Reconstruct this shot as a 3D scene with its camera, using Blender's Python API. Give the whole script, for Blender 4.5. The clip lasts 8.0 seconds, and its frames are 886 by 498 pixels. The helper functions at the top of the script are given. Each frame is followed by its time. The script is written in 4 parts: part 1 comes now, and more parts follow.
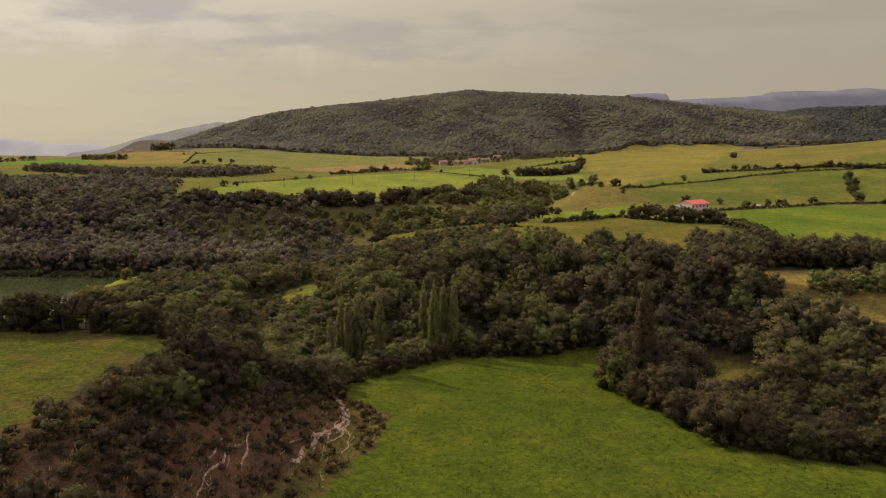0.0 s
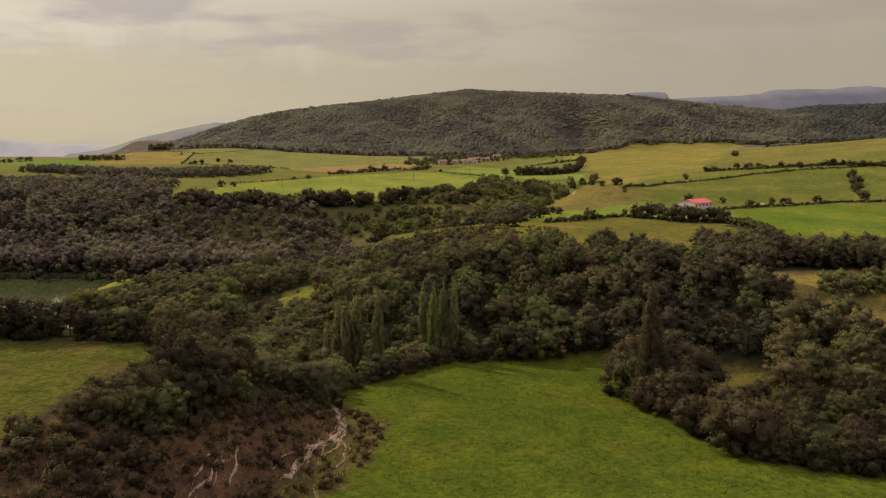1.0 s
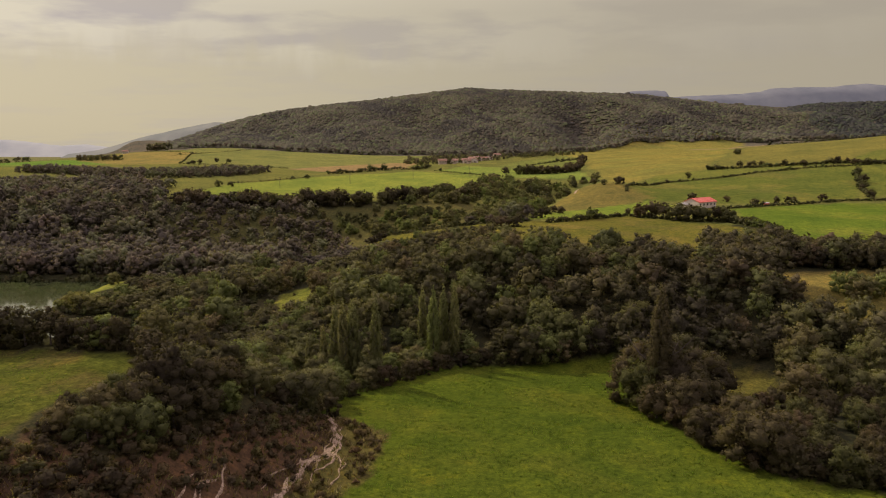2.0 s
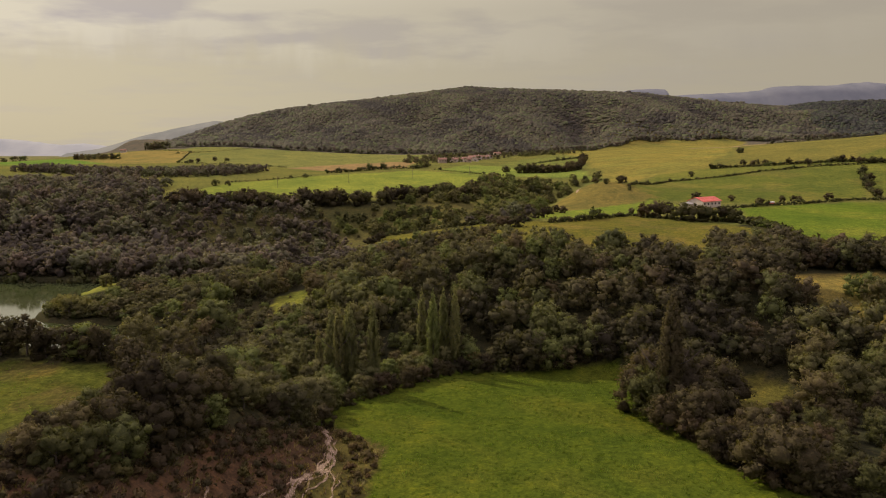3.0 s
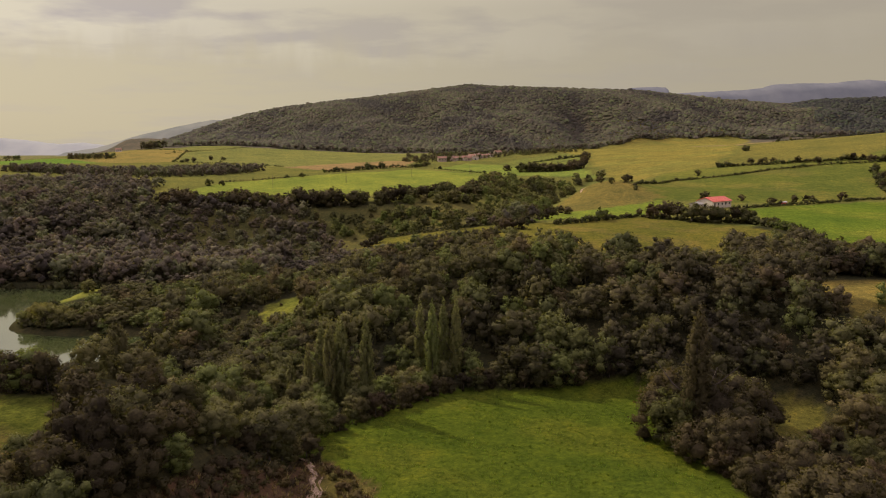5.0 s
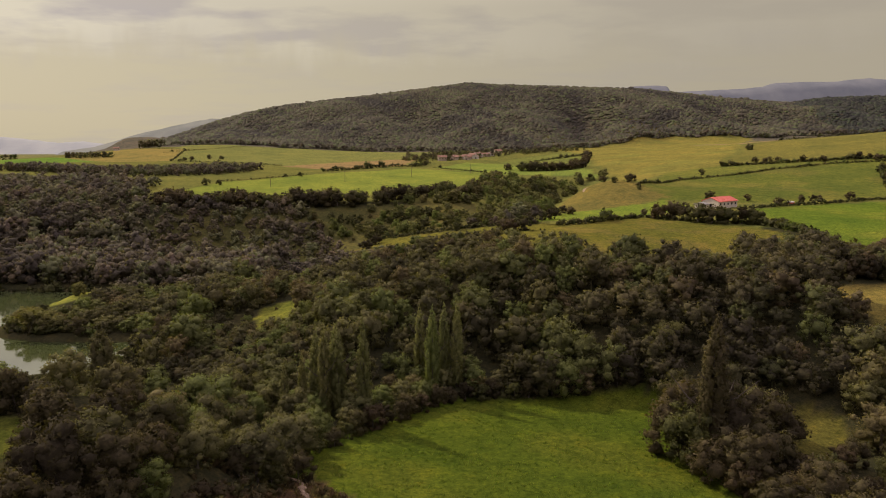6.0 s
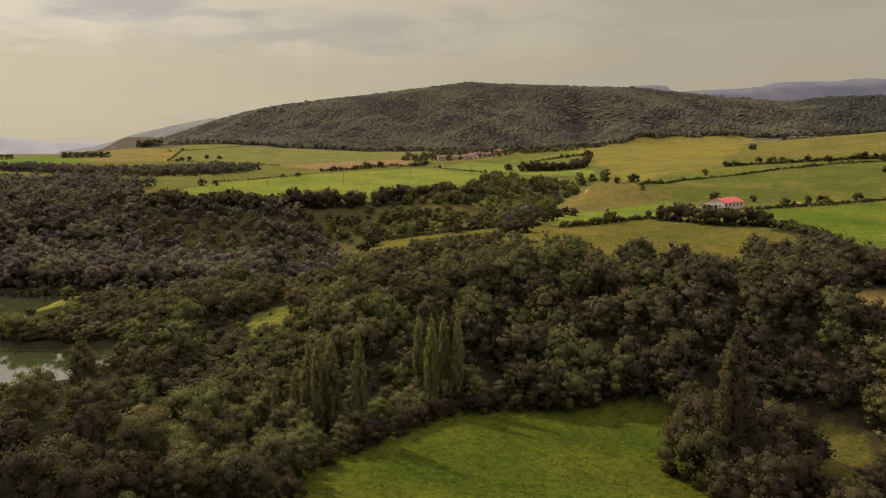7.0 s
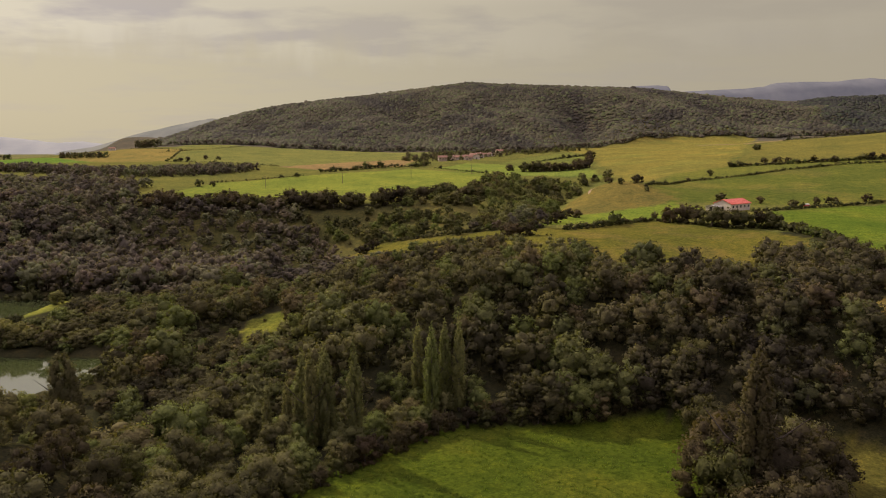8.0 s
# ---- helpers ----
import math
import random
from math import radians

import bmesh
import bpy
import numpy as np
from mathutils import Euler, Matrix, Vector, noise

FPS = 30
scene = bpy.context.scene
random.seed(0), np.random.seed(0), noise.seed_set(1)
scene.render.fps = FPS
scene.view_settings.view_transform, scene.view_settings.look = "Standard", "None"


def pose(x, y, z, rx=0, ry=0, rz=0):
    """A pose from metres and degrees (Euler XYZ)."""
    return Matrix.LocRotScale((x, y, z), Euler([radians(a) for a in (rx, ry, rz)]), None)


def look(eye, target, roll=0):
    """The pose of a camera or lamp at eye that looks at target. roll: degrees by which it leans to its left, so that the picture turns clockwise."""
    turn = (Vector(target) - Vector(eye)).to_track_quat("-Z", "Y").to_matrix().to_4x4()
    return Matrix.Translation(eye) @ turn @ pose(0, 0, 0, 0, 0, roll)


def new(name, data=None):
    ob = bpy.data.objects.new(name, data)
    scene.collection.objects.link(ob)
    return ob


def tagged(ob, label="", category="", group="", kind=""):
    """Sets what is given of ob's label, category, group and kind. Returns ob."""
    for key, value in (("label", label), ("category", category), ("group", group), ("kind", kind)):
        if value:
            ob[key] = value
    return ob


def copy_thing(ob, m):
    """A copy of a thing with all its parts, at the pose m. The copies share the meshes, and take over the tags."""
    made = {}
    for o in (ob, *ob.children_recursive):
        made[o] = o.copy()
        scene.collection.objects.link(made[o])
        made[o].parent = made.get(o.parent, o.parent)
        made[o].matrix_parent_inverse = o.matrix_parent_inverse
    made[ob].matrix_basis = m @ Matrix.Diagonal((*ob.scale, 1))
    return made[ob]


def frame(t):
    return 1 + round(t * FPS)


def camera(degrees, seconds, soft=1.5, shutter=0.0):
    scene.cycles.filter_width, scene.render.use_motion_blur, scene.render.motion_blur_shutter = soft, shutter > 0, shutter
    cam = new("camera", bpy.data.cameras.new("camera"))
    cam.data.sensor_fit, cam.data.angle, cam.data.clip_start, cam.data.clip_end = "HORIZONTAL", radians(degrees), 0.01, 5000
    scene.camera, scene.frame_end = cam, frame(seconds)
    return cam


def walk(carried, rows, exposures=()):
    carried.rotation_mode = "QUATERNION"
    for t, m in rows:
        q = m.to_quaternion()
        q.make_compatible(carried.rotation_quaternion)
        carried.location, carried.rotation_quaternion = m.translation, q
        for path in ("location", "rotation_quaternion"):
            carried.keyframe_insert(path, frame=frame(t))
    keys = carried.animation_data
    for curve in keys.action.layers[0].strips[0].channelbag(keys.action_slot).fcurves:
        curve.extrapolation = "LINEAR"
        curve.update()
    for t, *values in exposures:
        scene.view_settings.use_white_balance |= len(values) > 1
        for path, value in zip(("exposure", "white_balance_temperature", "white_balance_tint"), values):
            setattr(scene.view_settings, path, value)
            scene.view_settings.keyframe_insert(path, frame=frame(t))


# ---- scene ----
cam = camera(70.7, 8.0, 1.1)
PATH = [
    (0, (0.414, 4.538, 58.418), (0.4, 6.514, 58.104), 0.4),
    (0.5, (0.384, 7.117, 58.235), (0.37, 9.092, 57.921), 0.3),
    (1, (0.36, 9.752, 58.068), (0.347, 11.727, 57.753), 0.2),
    (1.5, (0.366, 12.631, 57.964), (0.353, 14.606, 57.648), 0.1),
    (3, (0.287, 21.925, 57.72), (0.274, 23.899, 57.399), 0.0),
    (3.5, (0.288, 25.37, 57.678), (0.276, 27.344, 57.356), -0.0),
    (4, (0.265, 28.713, 57.605), (0.252, 30.687, 57.282), -0.0),
    (4.5, (0.247, 32.067, 57.603), (0.235, 34.04, 57.278), -0.0),
    (4.7, (0.264, 33.486, 57.592), (0.251, 35.46, 57.267), -0.1),
    (6, (0.058, 42.615, 57.641), (0.045, 44.587, 57.312), -0.1),
    (6.5, (-0.007, 46.146, 57.669), (-0.019, 48.119, 57.339), -0.1),
    (7, (-0.056, 49.819, 57.678), (-0.068, 51.792, 57.348), -0.1),
    (7.5, (-0.085, 53.382, 57.622), (-0.098, 55.355, 57.293), -0.1),
    (8, (-0.08, 57.113, 57.635), (-0.094, 59.086, 57.306), -0.1),
]
walk(cam, [(t, look(e, g, r)) for t, e, g, r in PATH])

# ---- sky and sun ----
SUN_AZ, SUN_EL = radians(-46), radians(34)
SUN_DIR = Vector((math.sin(SUN_AZ) * math.cos(SUN_EL), math.cos(SUN_AZ) * math.cos(SUN_EL), math.sin(SUN_EL)))


class Nodes:
    """Short hand for a node tree."""

    def __init__(self, tree):
        self.tree = tree
        tree.nodes.clear()

    def add(self, kind, **values):
        n = self.tree.nodes.new(kind)
        for k, v in values.items():
            n.inputs[k].default_value = v
        return n

    def attribute(self, name):
        n = self.tree.nodes.new("ShaderNodeAttribute")
        n.attribute_name = name
        return n

    def link(self, a, b):
        self.tree.links.new(a, b)

    def mix(self, kind, fac, a, b):
        n = self.tree.nodes.new("ShaderNodeMix")
        n.data_type, n.blend_type, n.clamp_factor = "RGBA", kind, True
        for i, v in ((0, fac), (6, a), (7, b)):
            if isinstance(v, bpy.types.NodeSocket):
                self.tree.links.new(v, n.inputs[i])
            else:
                n.inputs[i].default_value = (*v, 1.0) if i else v
        return n.outputs[2]

    def math(self, op, a, b=0.0, c=0.0):
        n = self.tree.nodes.new("ShaderNodeMath")
        n.operation = op
        for sock, v in zip(n.inputs, (a, b, c)):
            if isinstance(v, bpy.types.NodeSocket):
                self.tree.links.new(v, sock)
            else:
                sock.default_value = v
        return n.outputs[0]

    def ramp(self, fac, *stops):
        n = self.tree.nodes.new("ShaderNodeValToRGB")
        e = n.color_ramp.elements
        while len(e) < len(stops):
            e.new(0.5)
        for i, (p, c) in enumerate(stops):
            e[i].position, e[i].color = p, (*c, 1.0)
        self.tree.links.new(fac, n.inputs[0])
        return n.outputs[0]

    def noise(self, vector, scale, detail=4.0, rough=0.55):
        n = self.add("ShaderNodeTexNoise", Scale=scale, Detail=detail, Roughness=rough)
        if vector is not None:
            self.link(vector, n.inputs["Vector"])
        return n.outputs[0]


def build_world():
    world = bpy.data.worlds.new("world")
    scene.world = world
    world.use_nodes = True
    n = Nodes(world.node_tree)
    sky = n.add("ShaderNodeTexSky")
    sky.sky_type = "NISHITA"
    sky.sun_disc, sky.sun_elevation, sky.sun_rotation = False, SUN_EL, SUN_AZ % (2 * math.pi)
    sky.dust_density = 3.0
    way = n.add("ShaderNodeTexCoord").outputs["Generated"]
    parts = n.add("ShaderNodeSeparateXYZ")
    n.link(way, parts.inputs[0])
    # a thin veil of cloud, seen as a flat layer overhead
    high = n.math("ADD", n.math("MAXIMUM", parts.outputs[2], 0.0), 0.10)
    flat = n.add("ShaderNodeCombineXYZ")
    n.link(n.math("DIVIDE", parts.outputs[0], high), flat.inputs[0])
    n.link(n.math("DIVIDE", parts.outputs[1], high), flat.inputs[1])
    streak = n.add("ShaderNodeMapping")
    streak.inputs["Scale"].default_value = (0.8, 1.0, 1.0)
    streak.inputs["Location"].default_value = (3.1, 0.4, 0.0)
    n.link(flat.outputs[0], streak.inputs[0])
    puffs = n.noise(streak.outputs[0], 1.6, 5.0, 0.52)
    wisps = n.noise(streak.outputs[0], 0.42, 3.0, 0.5)
    toward = n.add("ShaderNodeVectorMath")
    toward.operation = "DOT_PRODUCT"
    n.link(way, toward.inputs[0])
    toward.inputs[1].default_value = (-0.62, 0.78, 0.08)
    glow = n.math("POWER", n.math("MAXIMUM", toward.outputs["Value"], 0.0), 3.0)
    veil = n.mix("MIX", glow, (0.402, 0.349, 0.262), (0.545, 0.474, 0.330))
    grey = n.mix("MIX", glow, (0.36, 0.318, 0.278), (0.405, 0.362, 0.395))
    lit = n.mix("MIX", glow, (0.47, 0.415, 0.33), (0.70, 0.63, 0.50))
    # ragged lower edge of the higher cloud, with pale trails below it
    trail = n.add("ShaderNodeMapping")
    trail.inputs["Scale"].default_value = (7.0, 7.0, 1.6)
    n.link(way, trail.inputs[0])
    trails = n.noise(trail.outputs[0], 1.6, 5.0, 0.6)
    edge = n.math("ADD", parts.outputs[2], n.math("MULTIPLY", n.math("SUBTRACT", trails, 0.5), 0.13))
    up = n.add("ShaderNodeMapRange")
    up.interpolation_type = "SMOOTHSTEP"
    n.link(edge, up.inputs[0])
    up.inputs[1].default_value, up.inputs[2].default_value = 0.105, 0.17
    side = n.ramp(n.math("ADD", n.math("MULTIPLY", parts.outputs[0], -1.0), 0.55), (0.25, (0.35, 0.35, 0.35)), (0.75, (1, 1, 1)))
    cover = n.math("MULTIPLY", n.math("MULTIPLY", up.outputs[0], side), n.ramp(wisps, (0.22, (0.4, 0.4, 0.4)), (0.48, (1, 1, 1))))
    clouds = n.mix("MIX", n.ramp(puffs, (0.41, (0, 0, 0)), (0.55, (1, 1, 1))), grey, lit)
    low = n.ramp(n.noise(streak.outputs[0], 0.8, 6.0, 0.6), (0.50, (0, 0, 0)), (0.68, (0.28, 0.28, 0.28)))
    veil = n.mix("MIX", low, veil, grey)
    colour = n.mix("MIX", n.math("MULTIPLY", cover, 0.72), veil, clouds)
    # the thicker cloud overhead is a cool mauve grey
    lid = n.add("ShaderNodeMapRange")
    lid.interpolation_type = "SMOOTHSTEP"
    n.link(parts.outputs[2], lid.inputs[0])
    lid.inputs[1].default_value, lid.inputs[2].default_value = 0.22, 0.50
    colour = n.mix("MIX", lid.outputs[0], colour, (0.424, 0.350, 0.420))
    # an overcast sky is brightest overhead and round the veiled sun
    over = n.math("MULTIPLY", n.math("MAXIMUM", n.math("SUBTRACT", parts.outputs[2], 0.20), 0.0), 3.3)
    near_sun = n.add("ShaderNodeVectorMath")
    near_sun.operation = "DOT_PRODUCT"
    n.link(way, near_sun.inputs[0])
    near_sun.inputs[1].default_value = SUN_DIR
    halo = n.math("MULTIPLY", n.math("POWER", n.math("MAXIMUM", near_sun.outputs["Value"], 0.0), 40.0), 2.5)
    bright = n.math("ADD", n.math("ADD", over, halo), 1.0)
    blue = n.add("ShaderNodeBackground", Strength=0.07)
    n.link(sky.outputs[0], blue.inputs["Color"])
    cloud = n.add("ShaderNodeBackground", Strength=SKY_STRENGTH)
    n.link(colour, cloud.inputs["Color"])
    n.link(n.math("MULTIPLY", bright, SKY_STRENGTH), cloud.inputs["Strength"])
    both = n.add("ShaderNodeMixShader")
    both.inputs[0].default_value = 0.94
    n.link(blue.outputs[0], both.inputs[1])
    n.link(cloud.outputs[0], both.inputs[2])
    out = n.add("ShaderNodeOutputWorld")
    n.link(both.outputs[0], out.inputs[0])


SKY_STRENGTH = 1.05
build_world()
sun = new("sun", bpy.data.lights.new("sun", "SUN"))
sun.data.energy, sun.data.angle, sun.data.color = 4.4, radians(2.0), (1.0, 0.86, 0.60)
sun.matrix_world = look(SUN_DIR * 300.0, (0, 0, 0))

# ---- lie of the land ----
def ease(t):
    t = np.clip(t, 0.0, 1.0)
    return t * t * (3.0 - 2.0 * t)


def waves(x, y, size, seed):
    """Cheap smooth noise, about -1 to 1."""
    k = 6.2832 / size
    a, b, c = seed * 1.7, seed * 2.9 + 1.0, seed * 0.6 + 2.0
    return (np.sin(k * x * 0.83 + a + 1.3 * np.sin(k * y * 0.61 + b))
            + np.sin(k * y * 0.91 + c + 1.1 * np.sin(k * x * 0.47 + a))
            + np.sin(k * (x + y) * 0.53 + b)) / 3.0


CREST_X = [-1500, -1130, -982, -864, -775, -716, -657, -598, -524, -450, -361, -272, -124, -36, 46, 142, 320, 468, 556, 734, 837, 911, 1015, 1160, 1500]
CREST_Z = [16, 16, 22, 30, 42, 56, 80, 102, 124, 140, 155, 166, 183, 193, 205, 199, 194, 190, 179, 161, 155, 166, 170, 167, 170]


def ground_z(x, y):
    """Height of the ground; x to the east, y along the flight."""
    x, y = np.asarray(x, float), np.asarray(y, float)
    # meadow that falls gently away, and the valley floor by the lake
    z = np.clip(5.2 - 0.13 * (y - 115.0), -3.6, 8.5)
    z = z + (-1.2 - z) * ease((-58.0 - x) / 24.0) * ease((y - 140.0) / 30.0)
    # flat-topped spur with the upper field, west of the meadow
    west = ease((-50.0 - x) / 15.0)
    g = ease((-13.0 - x) / 40.0) * ease((158.0 - 0.25 * (x + 60.0) - 11.0 * west - y) / (34.0 - 9.0 * west))
    z = z + (24.3 - 0.03 * (y - 100.0) - z) * g
    # wooded rise to the eastern pastures
    start = 186.0 - 0.45 * np.maximum(x - 20.0, 0.0)
    east = ease((y - np.maximum(start, 120.0)) / 55.0) * ease((x + 105.0) / 150.0)
    z = z + (17.0 + 6.0 * ease((y - 212.0) / 80.0) - z) * east
    # terrace and the fields that climb behind it
    far = 24.0 + 0.030 * (y - 420.0)
    far = far + 0.098 * np.maximum(x - 110.0, 0.0) * ease((y - 350.0) / 250.0) * (1.0 - 0.55 * ease((y - 700.0) / 400.0))
    far = far + 12.0 * np.exp(-((x + 430.0) / 190.0) ** 2) * ease((y - 880.0) / 300.0) - 15.0 * ease((-x - 500.0) / 350.0) * ease((y - 700.0) / 400.0)
    far = far + 7.0 * np.exp(-((x - 112.0) / 34.0) ** 2 - ((y - 470.0) / 45.0) ** 2)
    far = far - 13.0 * np.exp(-((x - 45.0 - 0.45 * (y - 420.0)) / 24.0) ** 2) * ease((640.0 - y) / 160.0)
    brow = 369.0 + 0.19 * np.clip(x + 115.0, -150.0, 100.0)
    z = z + (far - z) * ease((y - brow + 28.0) / 74.0)
    # wooded hill
    foot = 1110.0 + 0.12 * np.abs(x - 150.0)
    up = ease((y - foot) / (1640.0 - foot)) ** 0.85
    crest = np.interp(x, CREST_X, CREST_Z)
    hill = far + (np.maximum(crest, 12.0) - far) * up
    hill = hill + (30.0 * waves(x + 0.35 * y, y * 0.5, 300.0, 3) + 15.0 * waves(x - 0.3 * y, y * 0.5, 130.0, 6) + 5.0 * waves(x, y * 0.7, 60.0, 8)) * up * (1.0 - up) ** 1.6 * 5.0 * ease((crest - 36.0) / 50.0)
    hill = hill + (15.0 * np.exp(-((x - 330.0 - 0.20 * (y - 1100.0)) / 46.0) ** 2) - 40.0 * np.exp(-((x - 245.0 - 0.16 * (y - 1100.0)) / 40.0) ** 2)) * up * (1.0 - up) ** 1.5 * 4.0
    hill = hill + (45.0 - 45.0 * ease((-x - 500.0) / 600.0) - hill) * ease((y - 1680.0) / 900.0)
    z = np.where(y > foot, hill, z)
    # lake basin with a wooded tongue of land
    lake = ((x + 205.0) / 110.0) ** 8 + ((y - 247.0) / 50.0) ** 8 + 0.10 * waves(x, y, 60.0, 1)
    tongue = ((x + 110.0) / 40.0) ** 4 + ((y - 265.0) / 35.0) ** 4
    dip = ease((1.3 - lake) / 0.5) * (1.0 - ease((1.45 - tongue) / 0.5))
    z = z - 4.2 * dip
    # small unevenness
    near = ease((700.0 - y) / 400.0)
    z = z + 0.28 * waves(x, y, 31.0, 2) * near + 1.1 * waves(x, y, 170.0, 5) * ease((y - 230.0) / 120.0)
    return z


# ---- materials ----
def material(name):
    m = bpy.data.materials.new(name)
    m.use_nodes = True
    return m, Nodes(m.node_tree)


def finish(n, colour, rough=0.9, bump=None, strength=0.3, distance=0.1, metal=0.0, gloss=0.3):
    s = n.add("ShaderNodeBsdfPrincipled", Roughness=rough, Metallic=metal)
    s.inputs["Specular IOR Level"].default_value = gloss
    if isinstance(colour, bpy.types.NodeSocket):
        n.link(colour, s.inputs["Base Color"])
    else:
        s.inputs["Base Color"].default_value = (*colour, 1.0)
    if bump is not None:
        b = n.add("ShaderNodeBump", Strength=strength, Distance=distance)
        n.link(bump, b.inputs["Height"])
        n.link(b.outputs[0], s.inputs["Normal"])
    out = n.add("ShaderNodeOutputMaterial")
    n.link(s.outputs[0], out.inputs[0])
    return s


def place(n):
    return n.add("ShaderNodeNewGeometry").outputs["Position"]


def leaf_material(name, dark, light, warm, by_object=True, clear=0.34, speck=1.0, grain=2.4):
    """Foliage: each tree has its own tone, each spray its own shade, and some light comes through."""
    m, n = material(name)
    if by_object:
        tone = n.add("ShaderNodeObjectInfo").outputs["Random"]
    else:
        tone = n.attribute("tone").outputs["Fac"]
    p = place(n)
    spray = n.add("ShaderNodeNewGeometry").outputs["Random Per Island"]
    base = n.mix("MIX", tone, dark, light)
    base = n.mix("MIX", n.ramp(n.math("FRACT", n.math("MULTIPLY", tone, 7.31)), (0.74, (0, 0, 0)), (1.0, (0.5, 0.5, 0.5))), base, warm)
    base = n.mix("MIX", n.ramp(n.math("FRACT", n.math("MULTIPLY", tone, 3.77)), (0.60, (0, 0, 0)), (0.95, (0.75, 0.75, 0.75))), base, (light[0] * 0.90, light[1] * 1.16, light[2] * 0.80))
    base = n.mix("MULTIPLY", speck, base, n.ramp(spray, (0.0, (0.86, 0.86, 0.86)), (0.8, (1.05, 1.05, 1.02)), (1.0, (1.22, 1.20, 1.08))))
    base = n.mix("MULTIPLY", 0.6, base, n.ramp(n.noise(p, 0.30, 3.0), (0.3, (0.72, 0.74, 0.76)), (0.7, (1.2, 1.16, 1.05))))
    fine = n.noise(p, grain, 4.0, 0.65)
    base = n.mix("MULTIPLY", 0.6, base, n.ramp(fine, (0.32, (0.60, 0.61, 0.64)), (0.68, (1.35, 1.32, 1.22))))
    s = n.add("ShaderNodeBsdfPrincipled", Roughness=0.75)
    s.inputs["Specular IOR Level"].default_value = 0.03
    n.link(base, s.inputs["Base Color"])
    b = n.add("ShaderNodeBump", Strength=0.55, Distance=0.9 / grain)
    n.link(fine, b.inputs["Height"])
    n.link(b.outputs[0], s.inputs["Normal"])
    t = n.add("ShaderNodeBsdfTranslucent")
    n.link(n.mix("MULTIPLY", 1.0, base, (1.25, 1.30, 0.55)), t.inputs["Color"])
    mix = n.add("ShaderNodeMixShader")
    mix.inputs[0].default_value = clear
    n.link(s.outputs[0], mix.inputs[1])
    n.link(t.outputs[0], mix.inputs[2])
    out = n.add("ShaderNodeOutputMaterial")
    n.link(mix.outputs[0], out.inputs[0])
    return m


def bark_material():
    m, n = material("bark")
    p = place(n)
    grain = n.noise(p, 6.0, 6.0, 0.7)
    finish(n, n.ramp(grain, (0.3, (0.035, 0.028, 0.022)), (0.7, (0.13, 0.105, 0.08))), 0.92, grain, 0.6, 0.05)
    return m


def ground_material():
    """Grass and soil: the field's own colour, mottled from tufts up to broad patches."""
    m, n = material("grassland")
    field = n.attribute("field").outputs["Color"]
    p = place(n)
    tuft = n.noise(p, 0.85, 5.0, 0.72)
    clump = n.noise(p, 0.22, 5.0, 0.62)
    broad = n.noise(p, 0.028, 4.0, 0.55)
    blade = n.noise(p, 2.6, 4.0, 0.7)
    c = n.mix("MULTIPLY", 0.9, field, n.ramp(tuft, (0.30, (0.50, 0.54, 0.52)), (0.50, (0.98, 0.98, 0.98)), (0.70, (1.55, 1.42, 1.2))))
    c = n.mix("MULTIPLY", 0.9, c, n.ramp(clump, (0.28, (0.70, 0.74, 0.72)), (0.5, (1.0, 1.0, 1.0)), (0.72, (1.30, 1.20, 1.0))))
    c = n.mix("MULTIPLY", 0.9, c, n.ramp(broad, (0.3, (0.76, 0.82, 0.82)), (0.7, (1.24, 1.14, 1.02))))
    c = n.mix("MULTIPLY", 0.8, c, n.ramp(blade, (0.34, (0.62, 0.64, 0.62)), (0.5, (1.0, 1.0, 1.0)), (0.68, (1.45, 1.38, 1.15))))
    dry = n.ramp(n.noise(p, 0.09, 6.0, 0.75), (0.58, (0, 0, 0)), (0.76, (0.5, 0.5, 0.5)))
    c = n.mix("MIX", dry, c, n.mix("MULTIPLY", 1.0, c, (1.9, 1.35, 0.95)))
    finish(n, c, 0.95, tuft, 0.7, 0.25, gloss=0.0)
    return m


def soil_material():
    m, n = material("pale_soil")
    p = place(n)
    g = n.noise(p, 2.2, 6.0, 0.7)
    c = n.ramp(g, (0.36, (0.10, 0.070, 0.042)), (0.52, (0.26, 0.19, 0.12)), (0.72, (0.46, 0.36, 0.24)))
    finish(n, c, 0.95, g, 0.6, 0.15, gloss=0.1)
    return m


def water_material():
    m, n = material("lake_water")
    p = place(n)
    ripple = n.noise(p, 0.9, 4.0, 0.6)
    s = finish(n, (0.040, 0.050, 0.018), 0.06, ripple, 0.04, 0.05, gloss=0.6)
    s.inputs["IOR"].default_value = 1.8
    return m


def plain_material(name, low, high, scale=3.0, rough=0.85, metal=0.0, bump=0.2):
    m, n = material(name)
    g = n.noise(place(n), scale, 6.0, 0.65)
    finish(n, n.ramp(g, (0.3, low), (0.72, high)), rough, g, bump, 0.04, metal=metal)
    return m


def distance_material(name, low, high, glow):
    """Far ranges; the haze of miles of air is put into colour and glow."""
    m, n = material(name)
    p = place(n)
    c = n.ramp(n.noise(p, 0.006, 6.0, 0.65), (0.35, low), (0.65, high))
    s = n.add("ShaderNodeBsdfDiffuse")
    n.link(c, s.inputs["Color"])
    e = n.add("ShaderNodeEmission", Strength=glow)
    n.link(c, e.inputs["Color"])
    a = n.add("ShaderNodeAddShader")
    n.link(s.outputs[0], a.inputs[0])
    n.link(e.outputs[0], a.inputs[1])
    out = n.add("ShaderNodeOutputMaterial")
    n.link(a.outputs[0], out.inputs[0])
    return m


